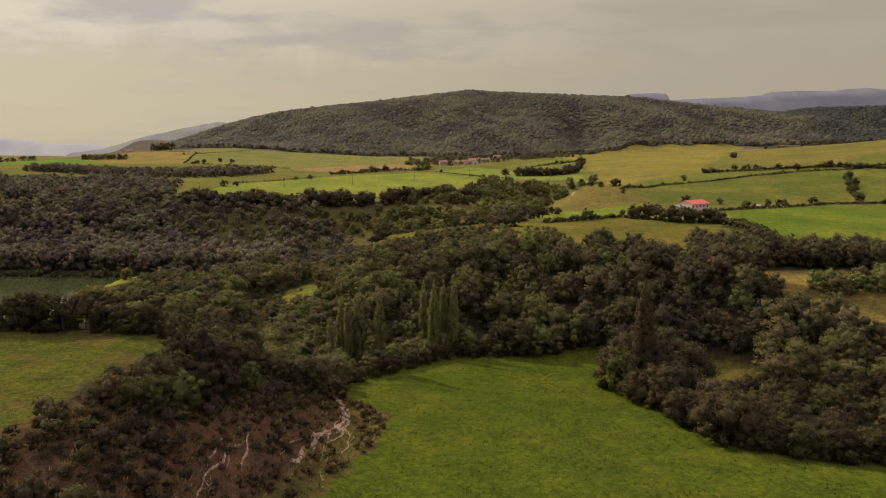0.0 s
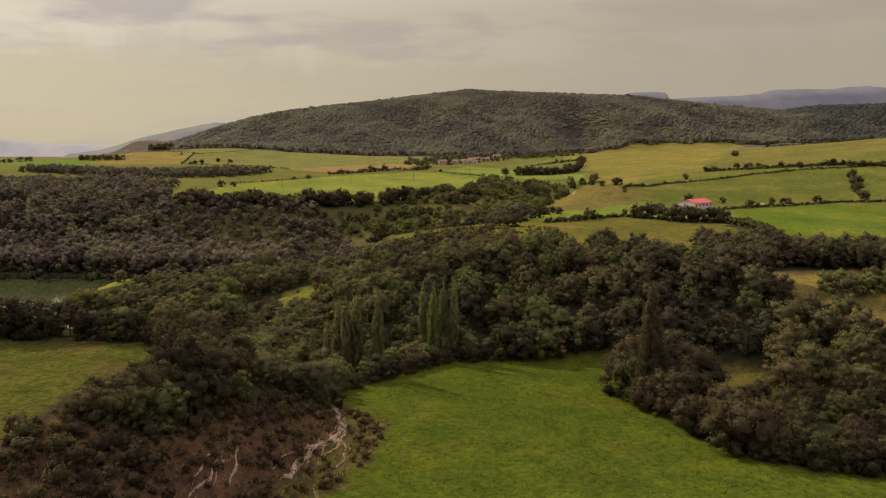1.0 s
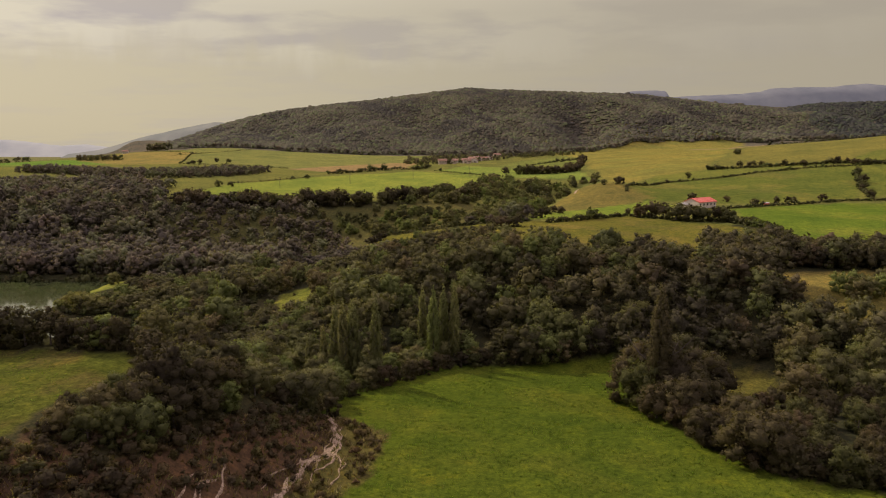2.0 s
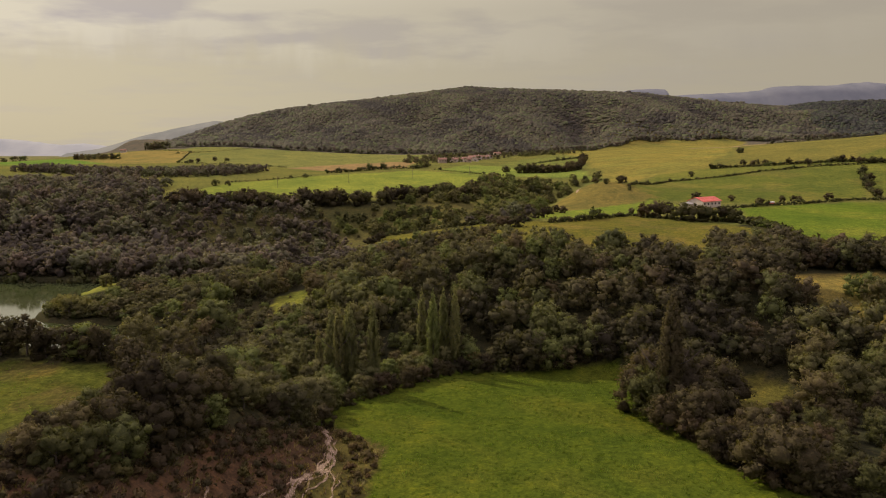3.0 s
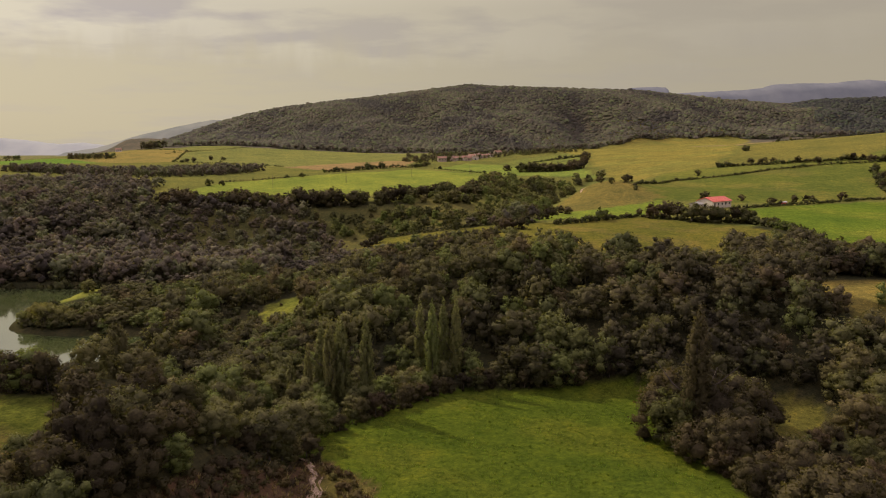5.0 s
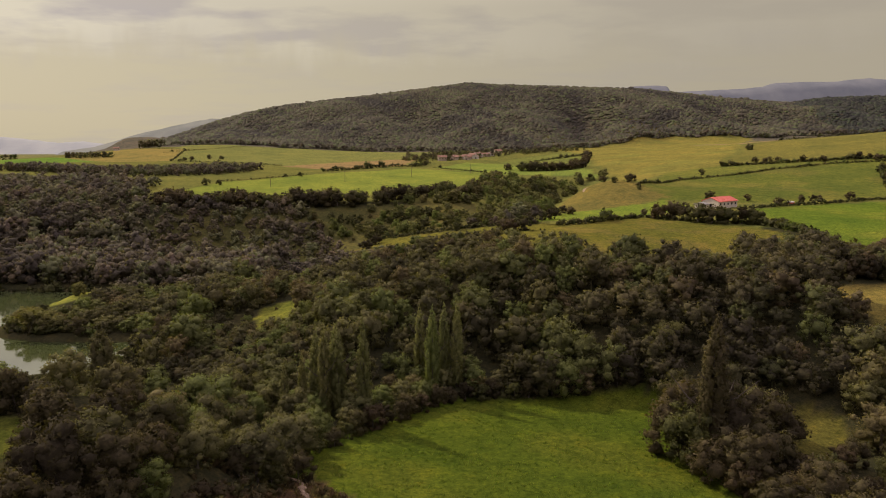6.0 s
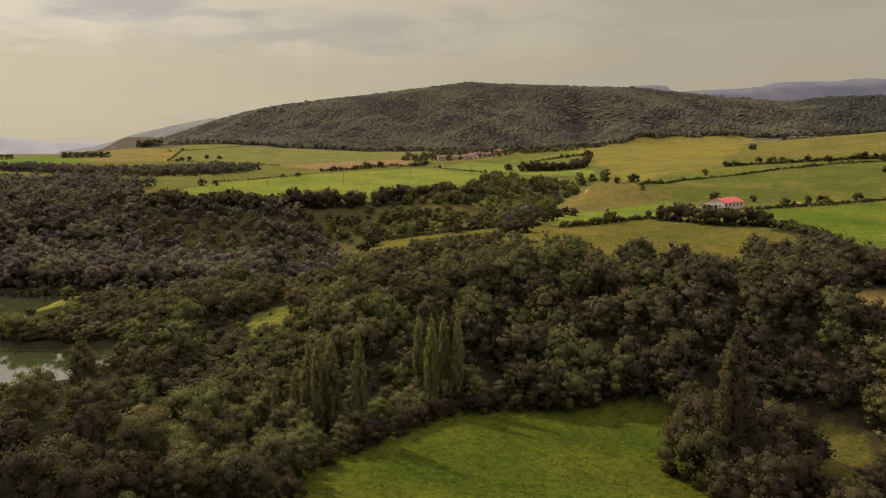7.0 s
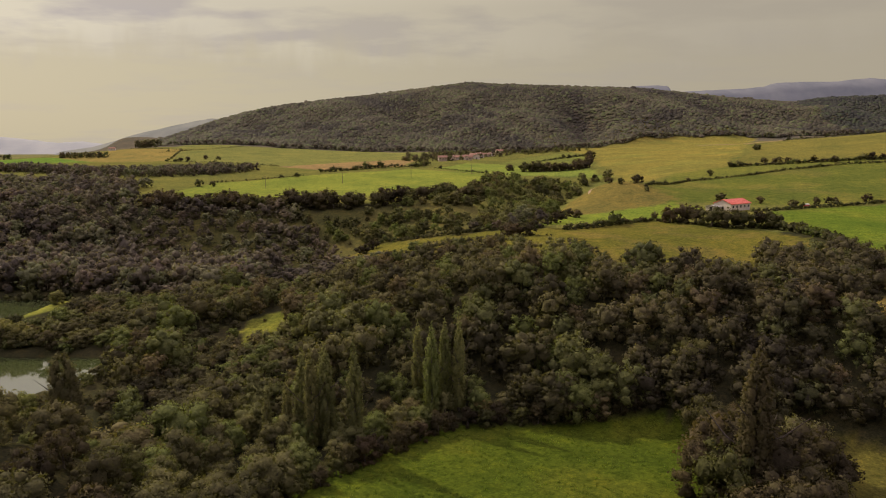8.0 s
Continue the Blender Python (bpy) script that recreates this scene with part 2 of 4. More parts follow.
OAK_LEAF = leaf_material("oak_leaf", (0.066, 0.063, 0.033), (0.151, 0.144, 0.064), (0.151, 0.109, 0.063))
WOOD_LEAF = leaf_material("wood_leaf", (0.065, 0.060, 0.035), (0.151, 0.143, 0.066), (0.151, 0.108, 0.064), by_object=False)
# leaves of the hill and far woods: distance haze is put into their colour
HAZY_HILL_LEAF = leaf_material("hazy_hill_leaf", (0.078, 0.074, 0.061), (0.148, 0.140, 0.092), (0.140, 0.113, 0.088), by_object=False, clear=0.30, speck=0.35, grain=0.5)
HAZY_WOOD_LEAF = leaf_material("hazy_wood_leaf", (0.084, 0.073, 0.062), (0.160, 0.140, 0.098), (0.159, 0.116, 0.091), by_object=False, grain=1.2)
# darker copy of the wood leaf: shade on the eastern side is put into its colour
EAST_SHADE_LEAF = leaf_material("east_shade_leaf", (0.056, 0.050, 0.035), (0.129, 0.117, 0.063), (0.129, 0.089, 0.061), by_object=False)
STREAM_LEAF = leaf_material("stream_leaf", (0.069, 0.070, 0.033), (0.158, 0.157, 0.065), (0.149, 0.118, 0.062), by_object=False, grain=1.4)
# darkened copy of the oak leaf; on the eastern trees it stands in for shade
DARK_LEAF = leaf_material("dark_leaf", (0.044, 0.037, 0.024), (0.093, 0.079, 0.043), (0.093, 0.062, 0.042))
POPLAR_LEAF = leaf_material("poplar_leaf", (0.135, 0.140, 0.058), (0.190, 0.192, 0.078), (0.176, 0.160, 0.072), clear=0.34)
PALE_LEAF = leaf_material("willow_leaf", (0.125, 0.122, 0.048), (0.174, 0.165, 0.063), (0.174, 0.130, 0.059))
SHRUB_LEAF = leaf_material("shrub_leaf", (0.074, 0.055, 0.030), (0.129, 0.098, 0.049), (0.139, 0.084, 0.046))
BARK = bark_material()
GRASS = ground_material()
SOIL = soil_material()
WATER = water_material()


# ---- mesh helpers ----
def mesh_of(name, verts, faces, mat, smooth=False, normals=None):
    """A mesh from arrays of corners and of faces with one number of corners; normals, where given, round off its shading."""
    verts, faces = np.asarray(verts, np.float32), np.asarray(faces, np.int32)
    me = bpy.data.meshes.new(name)
    k = faces.shape[1]
    me.vertices.add(len(verts))
    me.vertices.foreach_set("co", verts.ravel())
    me.loops.add(faces.size)
    me.loops.foreach_set("vertex_index", faces.ravel())
    me.polygons.add(len(faces))
    me.polygons.foreach_set("loop_start", np.arange(0, faces.size, k, dtype=np.int32))
    if smooth:
        me.polygons.foreach_set("use_smooth", np.ones(len(faces), bool))
    me.update(calc_edges=True)
    me.materials.append(mat)
    if normals is not None:
        at = me.attributes.new("custom_normal", "FLOAT_VECTOR", "POINT")
        at.data.foreach_set("vector", np.ascontiguousarray(normals, np.float32).ravel())
    return me


def part(name, bm, mat, parent, label=""):
    """Links a bmesh, or a ready mesh, as one mesh object under a thing."""
    if isinstance(bm, bmesh.types.BMesh):
        me = bpy.data.meshes.new(name)
        bm.to_mesh(me)
        bm.free()
        me.materials.append(mat)
    else:
        me = bm
    ob = new(name, me)
    ob.parent = parent
    return tagged(ob, label)


def box(bm, size, at=(0, 0, 0), turn=0.0, bevel=0.0):
    m = Matrix.Translation(at) @ Matrix.Rotation(turn, 4, "Z") @ Matrix.Diagonal((*size, 1.0))
    made = bmesh.ops.create_cube(bm, size=1.0, matrix=m)
    if bevel:
        edges = list({e for v in made["verts"] for e in v.link_edges})
        bmesh.ops.bevel(bm, geom=edges, offset=bevel, segments=1, affect="EDGES")
    return made["verts"]


def ball(level):
    bm = bmesh.new()
    bmesh.ops.create_icosphere(bm, subdivisions=level, radius=1.0)
    v = np.array([p.co[:] for p in bm.verts])
    f = np.array([[p.index for p in q.verts] for q in bm.faces])
    bm.free()
    return v, f


BALLS = {1: ball(1)}


def tube(points, radii, sides=6):
    """A tapering limb along points, as triangles."""
    vs, fs, ns = [], [], []
    points = [Vector(p) for p in points]
    for i, (p, r) in enumerate(zip(points, radii)):
        d = (points[min(i + 1, len(points) - 1)] - points[max(i - 1, 0)]).normalized()
        a = d.orthogonal().normalized()
        b = d.cross(a)
        for s in range(sides):
            t = 6.28318 * s / sides
            out = a * math.cos(t) + b * math.sin(t)
            vs.append(tuple(p + out * r))
            ns.append(tuple(out))
    for i in range(len(points) - 1):
        for s in range(sides):
            q, w = i * sides + s, i * sides + (s + 1) % sides
            fs += [(q, w, w + sides), (q, w + sides, q + sides)]
    return np.array(vs), np.array(fs), np.array(ns)


def joined(pieces):
    vs, fs, ns, base = [], [], [], 0
    for v, f, n in pieces:
        vs.append(v)
        fs.append(f + base)
        ns.append(n)
        base += len(v)
    return np.concatenate(vs), np.concatenate(fs), np.concatenate(ns)


def unit(v):
    return v / (np.linalg.norm(v, axis=1)[:, None] + 1e-9)


# ---- trees ----
def sprays(rng, centres, normals, size):
    """Leaf sprays: pointed blades set on the crown, mostly facing outwards."""
    k = len(centres)
    nrm = normals + rng.normal(0, 0.62, (k, 3))
    nrm /= np.linalg.norm(nrm, axis=1)[:, None] + 1e-9
    other = rng.normal(0, 1, (k, 3))
    a = np.cross(nrm, other)
    a /= np.linalg.norm(a, axis=1)[:, None] + 1e-9
    b = np.cross(nrm, a)
    s = size * rng.uniform(0.55, 1.35, (k, 1))
    lift = nrm * s * rng.uniform(-0.15, 0.35, (k, 1))
    corner = np.stack([centres - a * s * 1.1, centres + (a * 0.7 - b * 0.75) * s, centres + (a * 0.7 + b * 0.75) * s + lift], 1)
    facing = np.cross(corner[:, 1] - corner[:, 0], corner[:, 2] - corner[:, 0])
    turned = np.sum(facing * normals, 1) < 0
    corner[turned] = corner[turned][:, [0, 2, 1]]
    return corner.reshape(-1, 3), np.arange(k * 3).reshape(-1, 3)


def crown(rng, lobes, level, leaves, leaf, core=0.68):
    """A crown of uneven, leafy lobes (x, y, z, radius, stretch), each a dense heart fringed with sprays."""
    bv, bf = BALLS[level]
    pieces, total = [], sum(l[3] ** 2 for l in lobes)
    heart = np.mean([l[:3] for l in lobes], 0)
    spread = np.std([l[:3] for l in lobes], 0) + 0.2
    for x, y, z, r, st in lobes:
        at = np.array([x, y, z])
        rough = 1.0 + rng.uniform(-0.40, 0.25, (len(bv), 1))
        out = unit((at - heart)[None] / spread / np.linalg.norm(spread))
        pieces.append((bv * rough * r * core * [1, 1, st] + at, bf, unit(bv + 0.35 * out + rng.normal(0, 0.10, bv.shape))))
        k = max(3, int(leaves * r * r / total)) if leaves else 0
        if not k:
            continue
        d = rng.normal(0, 1, (k, 3))
        d[:, 2] += 0.35
        d /= np.linalg.norm(d, axis=1)[:, None]
        c = at + d * r * [1, 1, st] * (0.66 + 0.40 * rng.uniform(0, 1, (k, 1)) ** 1.1)
        v, f = sprays(rng, c, d, leaf)
        pieces.append((v, f, np.repeat(unit(d + 0.35 * out + rng.normal(0, 0.26, d.shape)), 3, 0)))
    return joined(pieces)


def round_lobes(rng, height, radius, count, low=0.22):
    """Lobes for a broadleaved crown, broadest at its middle."""
    out = [(0, 0, height * 0.58, radius * 0.62, 1.1)]
    for i in range(count):
        t = (i + 0.5) / count
        z = low + (0.93 - low) * t
        reach = radius * math.sqrt(max(0.06, 1.0 - ((z - 0.48) / 0.52) ** 2))
        a = i * 2.4 + rng.uniform(-0.6, 0.6)
        r = radius * (0.17 + 0.30 * rng.uniform(0, 1) ** 1.2)
        d = max(0.0, reach - r * 0.75) * rng.uniform(0.70, 1.12)
        out.append((d * math.cos(a), d * math.sin(a), height * z - r * 0.3, r, rng.uniform(0.75, 1.05)))
    return out


def column_lobes(rng, height, radius, count, blunt=2.6):
    """Lobes for a narrow poplar: upright tongues close to the stem."""
    out = []
    for i in range(count):
        t = (i + 0.5) / count
        z = 0.08 + 0.90 * t
        w = radius * min(1.0, blunt * (1.02 - z)) * (0.75 + 0.25 * math.sin(math.pi * min(1.0, z * 1.4)))
        a = i * 2.4 + rng.uniform(-0.5, 0.5)
        r = max(0.20, w * rng.uniform(0.42, 0.60))
        out.append(((w - r) * 1.15 * math.cos(a), (w - r) * 1.15 * math.sin(a), height * z - r, r, rng.uniform(1.7, 2.7)))
    return out


def trunk_mesh(rng, height, thick, limbs=5):
    lean = rng.uniform(-0.3, 0.3, 2)
    pts = [(0, 0, -0.4), (0, 0, 0.05 * height), (lean[0] * 0.5, lean[1] * 0.5, 0.35 * height), (lean[0], lean[1], 0.72 * height)]
    pieces = [tube(pts, [thick * 1.5, thick, thick * 0.72, thick * 0.2], 7)]
    for i in range(limbs):
        a, z = i * 2.4 + rng.uniform(-0.4, 0.4), height * (0.26 + 0.34 * i / limbs)
        d = height * rng.uniform(0.16, 0.26)
        pieces.append(tube([(lean[0] * 0.5, lean[1] * 0.5, z), (d * 0.55 * math.cos(a), d * 0.55 * math.sin(a), z + d * 0.35),
                            (d * math.cos(a), d * math.sin(a), z + d * 0.9)], [thick * 0.45, thick * 0.3, thick * 0.1], 5))
    return joined(pieces)


def build_tree(name, seed, lobes, level, leaves, leaf, height, thick, mat, label, category, group="", core=0.68):
    """One tree standing at the origin: an empty at its foot with trunk and crown."""
    rng = np.random.default_rng(seed)
    root = new(name)
    tagged(root, label, category, group)
    v, f, n = trunk_mesh(rng, height, thick)
    part("trunk", mesh_of("trunk", v, f, BARK, True), BARK, root)
    v, f, n = crown(rng, lobes(rng), level, leaves, leaf, core)
    part("crown", mesh_of("crown", v, f, mat, False, n), mat, root)
    return root


def stand(x, y, size, turn, wide=1.0, sink=0.05):
    """The pose of a plant on the ground."""
    return pose(x, y, float(ground_z(x, y)) - sink, 0, 0, turn) @ Matrix.Diagonal((size * wide, size * wide, size, 1.0))


def mass(name, plants, spots, mat, label, category, kind="stuff"):
    """Many plants joined into one mesh. spots: rows of x, y, size, width, turn, tone, which."""
    spots = np.asarray(spots, float)
    vs, fs, ns, tones, base = [], [], [], [], 0
    for w, (v, f, n) in enumerate(plants):
        rows = spots[spots[:, 6].astype(int) == w]
        if not len(rows):
            continue
        c, s = np.cos(rows[:, 4])[:, None], np.sin(rows[:, 4])[:, None]
        wide, tall = (rows[:, 2] * rows[:, 3])[:, None], rows[:, 2][:, None]
        gx = (v[None, :, 0] * c - v[None, :, 1] * s) * wide + rows[:, 0][:, None]
        gy = (v[None, :, 0] * s + v[None, :, 1] * c) * wide + rows[:, 1][:, None]
        gz = v[None, :, 2] * tall + ground_z(rows[:, 0], rows[:, 1])[:, None] - 0.1
        vs.append(np.stack([gx, gy, gz], 2).reshape(-1, 3))
        nx = n[None, :, 0] * c - n[None, :, 1] * s
        ny = n[None, :, 0] * s + n[None, :, 1] * c
        ns.append(np.stack([nx, ny, n[None, :, 2] + 0 * nx], 2).reshape(-1, 3))
        k = len(rows)
        fs.append((f[None] + (np.arange(k) * len(v))[:, None, None] + base).reshape(-1, 3))
        tones.append(np.repeat(rows[:, 5], len(v)))
        base += k * len(v)
    me = mesh_of(name, np.concatenate(vs), np.concatenate(fs), mat, False, np.concatenate(ns))
    at = me.attributes.new("tone", "FLOAT", "POINT")
    at.data.foreach_set("value", np.concatenate(tones).astype(np.float32))
    return tagged(new(name, me), label, category, kind=kind)


def scatter(rng, x0, x1, y0, y1, step, keep):
    """Jittered places in a rectangle where keep(x, y) holds."""
    gx, gy = np.meshgrid(np.arange(x0, x1, step), np.arange(y0, y1, step * 0.87))
    gx = gx + (np.arange(gx.shape[0]) % 2)[:, None] * step * 0.5
    x = gx.ravel() + rng.uniform(-0.36, 0.36, gx.size) * step
    y = gy.ravel() + rng.uniform(-0.36, 0.36, gy.size) * step
    ok = keep(x, y)
    return x[ok], y[ok]


def inside(x, y, poly):
    """Whether places lie in a polygon."""
    hit = np.zeros(np.shape(x), bool)
    for (x0, y0), (x1, y1) in zip(poly, poly[1:] + poly[:1]):
        if y0 != y1:
            cross = ((y0 > y) != (y1 > y)) & (x < (x1 - x0) * (y - y0) / (y1 - y0) + x0)
            hit ^= cross
    return hit


def along(points, step):
    """Places at even steps along a line of points."""
    out = []
    for (x0, y0), (x1, y1) in zip(points, points[1:]):
        k = max(1, int(math.hypot(x1 - x0, y1 - y0) / step))
        out += [(x0 + (x1 - x0) * i / k, y0 + (y1 - y0) * i / k) for i in range(k)]
    return out + [points[-1]]


# ---- fields and clearings ----
MEADOW = [(-24, -120), (-20, 86), (-17, 98), (-13, 110), (-11, 126), (-17, 135), (-25, 142), (-24, 151), (-19, 162), (-11, 174), (0, 183), (12, 187),
          (25, 185), (38, 186), (48, 186), (48, 172), (44, 156), (45, 140), (44, 128), (47, 117), (52, 109), (60, 103), (76, 100), (100, 97), (140, 92), (140, -120)]
UPPER_FIELD = [(-150, -120), (-150, 124), (-85, 119), (-66, 118), (-50, 115), (-48, 107), (-51, 98), (-52, 88), (-50.5, 78), (-51, -120)]
GLADE = [(72, 177), (81, 174), (83, 165), (79, 152), (69, 147), (63, 152), (66, 164)]
YELLOW_FIELD = [(104, 222), (126, 222), (190, 220), (190, 160), (132, 158), (121, 168), (115, 176), (108, 183), (104, 191), (104, 202)]
COW_PASTURE = [(-50, 350), (-38, 322), (-12, 294), (20, 274), (50, 256), (78, 240), (104, 236), (124, 246), (134, 276), (130, 312), (112, 324), (98, 348), (72, 332), (50, 318), (27, 319), (-3, 338), (-31, 364)]
BARN_FIELD = [(36, 326), (60, 336), (98, 354), (118, 376), (140, 396), (128, 414), (96, 396), (66, 372)]
KNOLL = [(48, 378), (72, 380), (120, 412), (136, 424), (120, 478), (98, 500), (84, 482), (70, 440)]
GREEN_FIELD = [(152, 332), (140, 318), (144, 290), (138, 252), (150, 238), (330, 240), (360, 420), (287, 411), (217, 398), (168, 384)]
SLOPE_FIELD = [(120, 420), (182, 404), (268, 420), (330, 530), (300, 536), (255, 534), (206, 518), (171, 508), (126, 462)]
EAST_FIELD = [(276, 424), (380, 424), (420, 540), (335, 535), (314, 500)]
UPPER_SLOPE = [(128, 470), (171, 510), (255, 538), (330, 530), (420, 540), (400, 600), (330, 545), (229, 574), (180, 560)]
YELLOW_SLOPE = [(120, 480), (180, 562), (229, 576), (300, 700), (427, 960), (470, 1060), (560, 1200), (420, 1290), (280, 1300), (150, 1170), (190, 1060), (190, 850), (168, 800), (150, 640)]
TOP_SLOPE = [(230, 576), (300, 556), (345, 545), (420, 600), (700, 900), (520, 980), (400, 900), (310, 700)]
LONG_FIELD = [(-190, 440), (-186, 560), (-130, 622), (-36, 716), (0, 682), (40, 614), (34, 548), (-36, 468), (-68, 444)]
VILLAGE_FIELD = [(-14, 730), (24, 812), (62, 790), (108, 690), (140, 690), (134, 600), (115, 622), (62, 622), (40, 626)]
VILLAGE_STRIP = [(62, 800), (80, 700), (150, 690), (170, 810), (186, 1000), (110, 960)]
WEST_FIELD = [(-700, 790), (-480, 820), (-440, 930), (-520, 1000), (-760, 960)]
HILL_FIELD = [(-430, 930), (-330, 850), (-190, 760), (-60, 900), (0, 960), (20, 1120), (-460, 1170)]
YELLOW_STRIP = [(-430, 840), (-362, 866), (-420, 1055), (-520, 1100), (-585, 980)]
GREEN_STRIP = [(-620, 830), (-440, 836), (-560, 960), (-760, 960)]
STUBBLE = [(-190, 760), (-130, 700), (-50, 760), (-40, 880), (-75, 905)]
SUNNY_PATCH = [(-58, 232), (-64, 243), (-64, 255), (-58, 260), (-51, 251), (-50, 238)]
SCRUB = [(-170, 378), (-150, 396), (-120, 402), (-72, 408), (-30, 414), (0, 440), (20, 420), (30, 380), (30, 326), (-3, 344), (-31, 368), (-52, 352), (-90, 346), (-150, 350)]
BANK = [(-51, -120), (-51.5, 72), (-50.5, 80), (-49, 85), (-45, 83.5), (-40, 86), (-37, 92), (-35.5, 102), (-33.5, 111), (-29.5, 120), (-26, 131), (-24, 140), (-17, 134), (-11, 126), (-13, 108), (-18, 92), (-24, -120)]
BANK_GRASS = [(-22, 137), (-20.2, 128), (-19.2, 119), (-21, 109), (-21.8, 99), (-22.8, 91), (-26, 80), (-31, 60), (-36, -120), (-22, -120), (-17, 92), (-12, 108), (-10, 126), (-15, 134)]
LAKE_BANK = [(-152, 270), (-146, 268), (-143, 278), (-145, 290), (-154, 293), (-153, 283)]

PLOUGHED = [(352, 800), (398, 806), (450, 940), (420, 1060), (380, 1050), (390, 950)]

FIELD_COLOURS = [
    (HILL_FIELD, (0.132, 0.142, 0.046)), (STUBBLE, (0.190, 0.140, 0.068)), (WEST_FIELD, (0.112, 0.155, 0.036)),
    (YELLOW_STRIP, (0.172, 0.146, 0.050)), (GREEN_STRIP, (0.092, 0.160, 0.030)), (YELLOW_SLOPE, (0.147, 0.135, 0.037)), (TOP_SLOPE, (0.122, 0.118, 0.034)), (UPPER_SLOPE, (0.099, 0.113, 0.028)),
    (SLOPE_FIELD, (0.084, 0.102, 0.024)), (EAST_FIELD, (0.097, 0.113, 0.026)), (VILLAGE_STRIP, (0.108, 0.126, 0.036)),
    (VILLAGE_FIELD, (0.132, 0.171, 0.038)), (LONG_FIELD, (0.139, 0.170, 0.035)), (KNOLL, (0.122, 0.107, 0.034)),
    (GREEN_FIELD, (0.078, 0.115, 0.018)), (BARN_FIELD, (0.124, 0.164, 0.028)), (COW_PASTURE, (0.095, 0.094, 0.021)),
    (YELLOW_FIELD, (0.135, 0.113, 0.034)), (GLADE, (0.068, 0.066, 0.018)), (SUNNY_PATCH, (0.121, 0.129, 0.026)),
    (SCRUB, (0.072, 0.072, 0.027)), (UPPER_FIELD, (0.056, 0.066, 0.014)), (BANK, (0.060, 0.040, 0.024)),
    (MEADOW, (0.048, 0.068, 0.009)), (BANK_GRASS, (0.066, 0.060, 0.020)), (PLOUGHED, (0.185, 0.145, 0.080)), (LAKE_BANK, (0.155, 0.165, 0.036)),
]
OPEN_LAND = [MEADOW, UPPER_FIELD, GLADE, YELLOW_FIELD, COW_PASTURE, BARN_FIELD, GREEN_FIELD, SUNNY_PATCH, LAKE_BANK]


def in_lake(x, y):
    return (((x + 205.0) / 111.0) ** 8 + ((y - 247.0) / 51.0) ** 8 < 1.1) & (((x + 110.0) / 40.0) ** 4 + ((y - 265.0) / 35.0) ** 4 > 0.95)


def build_ground():
    """One sheet from below the flight to the horizon, finer close by."""
    rows = np.concatenate([np.linspace(-120, 54, 16), np.geomspace(130, 5050, 330) - 70.0])
    cols = np.linspace(-1.0, 1.0, 301)
    cols = cols * (0.55 + 0.45 * cols ** 2)
    gy = np.repeat(rows[:, None], len(cols), 1)
    gx = cols[None, :] * (1.9 * np.maximum(gy, 54.0) + 60.0)
    gz = ground_z(gx, gy)
    v = np.stack([gx, gy, gz], 2).reshape(-1, 3)
    r, c = len(rows), len(cols)
    i = (np.arange(r - 1)[:, None] * c + np.arange(c - 1)[None, :]).ravel()
    f = np.stack([i, i + 1, i + c + 1, i + c], 1)
    me = mesh_of("ground", v, f, GRASS, True)
    x = gx + 1.2 * waves(gx, gy, 9.0, 4) + 0.6 * waves(gx, gy, 3.7, 6)
    y = gy + 1.2 * waves(gx, gy, 9.0, 7) + 0.6 * waves(gx, gy, 3.7, 8)
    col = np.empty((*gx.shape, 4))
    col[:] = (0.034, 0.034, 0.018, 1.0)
    open_far = ((gy > 420) | ((gx > 40) & (gy > 305))) & (gy < 1110)
    col[open_far] = (0.108, 0.114, 0.034, 1.0)
    # hill floor and far plain, with haze put into their colour
    col[gy > 1110] = (0.095, 0.088, 0.068, 1.0)
    plain = (gy >= 1110) & (np.interp(gx, CREST_X, CREST_Z) < 50.0)
    col[plain] = (0.130, 0.132, 0.060, 1.0)
    for poly, colour in FIELD_COLOURS:
        hit = inside(x, y, poly)
        if poly is MEADOW:
            for dx, dy in ((3, 0), (-3, 0), (0, 2), (0, -2)):
                hit |= inside(x + dx, y + dy, poly) & ~inside(x, y, BANK)
        col[hit, :3] = colour
    # worn brown patches in the upper field, yellower ones in the meadow, brush by the stream
    for poly, colour, size, most in ((UPPER_FIELD, (0.072, 0.056, 0.022), 13.0, 0.6), (MEADOW, (0.068, 0.079, 0.012), 33.0, 0.5), (COW_PASTURE, (0.128, 0.104, 0.034), 27.0, 0.6),
                                     (GREEN_FIELD, (0.110, 0.128, 0.024), 60.0, 0.6), (YELLOW_SLOPE, (0.150, 0.150, 0.040), 90.0, 0.7), (SLOPE_FIELD, (0.125, 0.118, 0.034), 70.0, 0.6)):
        spot = inside(x, y, poly)
        t = (ease((waves(gx, gy, size, 9) + 0.6 * waves(gx, gy, size * 0.37, 3)) / 0.7) * most * spot)[..., None]
        col[..., :3] = col[..., :3] * (1 - t) + np.array(colour) * t
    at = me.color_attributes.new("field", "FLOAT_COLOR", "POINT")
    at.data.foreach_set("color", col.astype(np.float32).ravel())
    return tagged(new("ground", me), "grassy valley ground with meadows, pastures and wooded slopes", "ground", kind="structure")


build_ground()


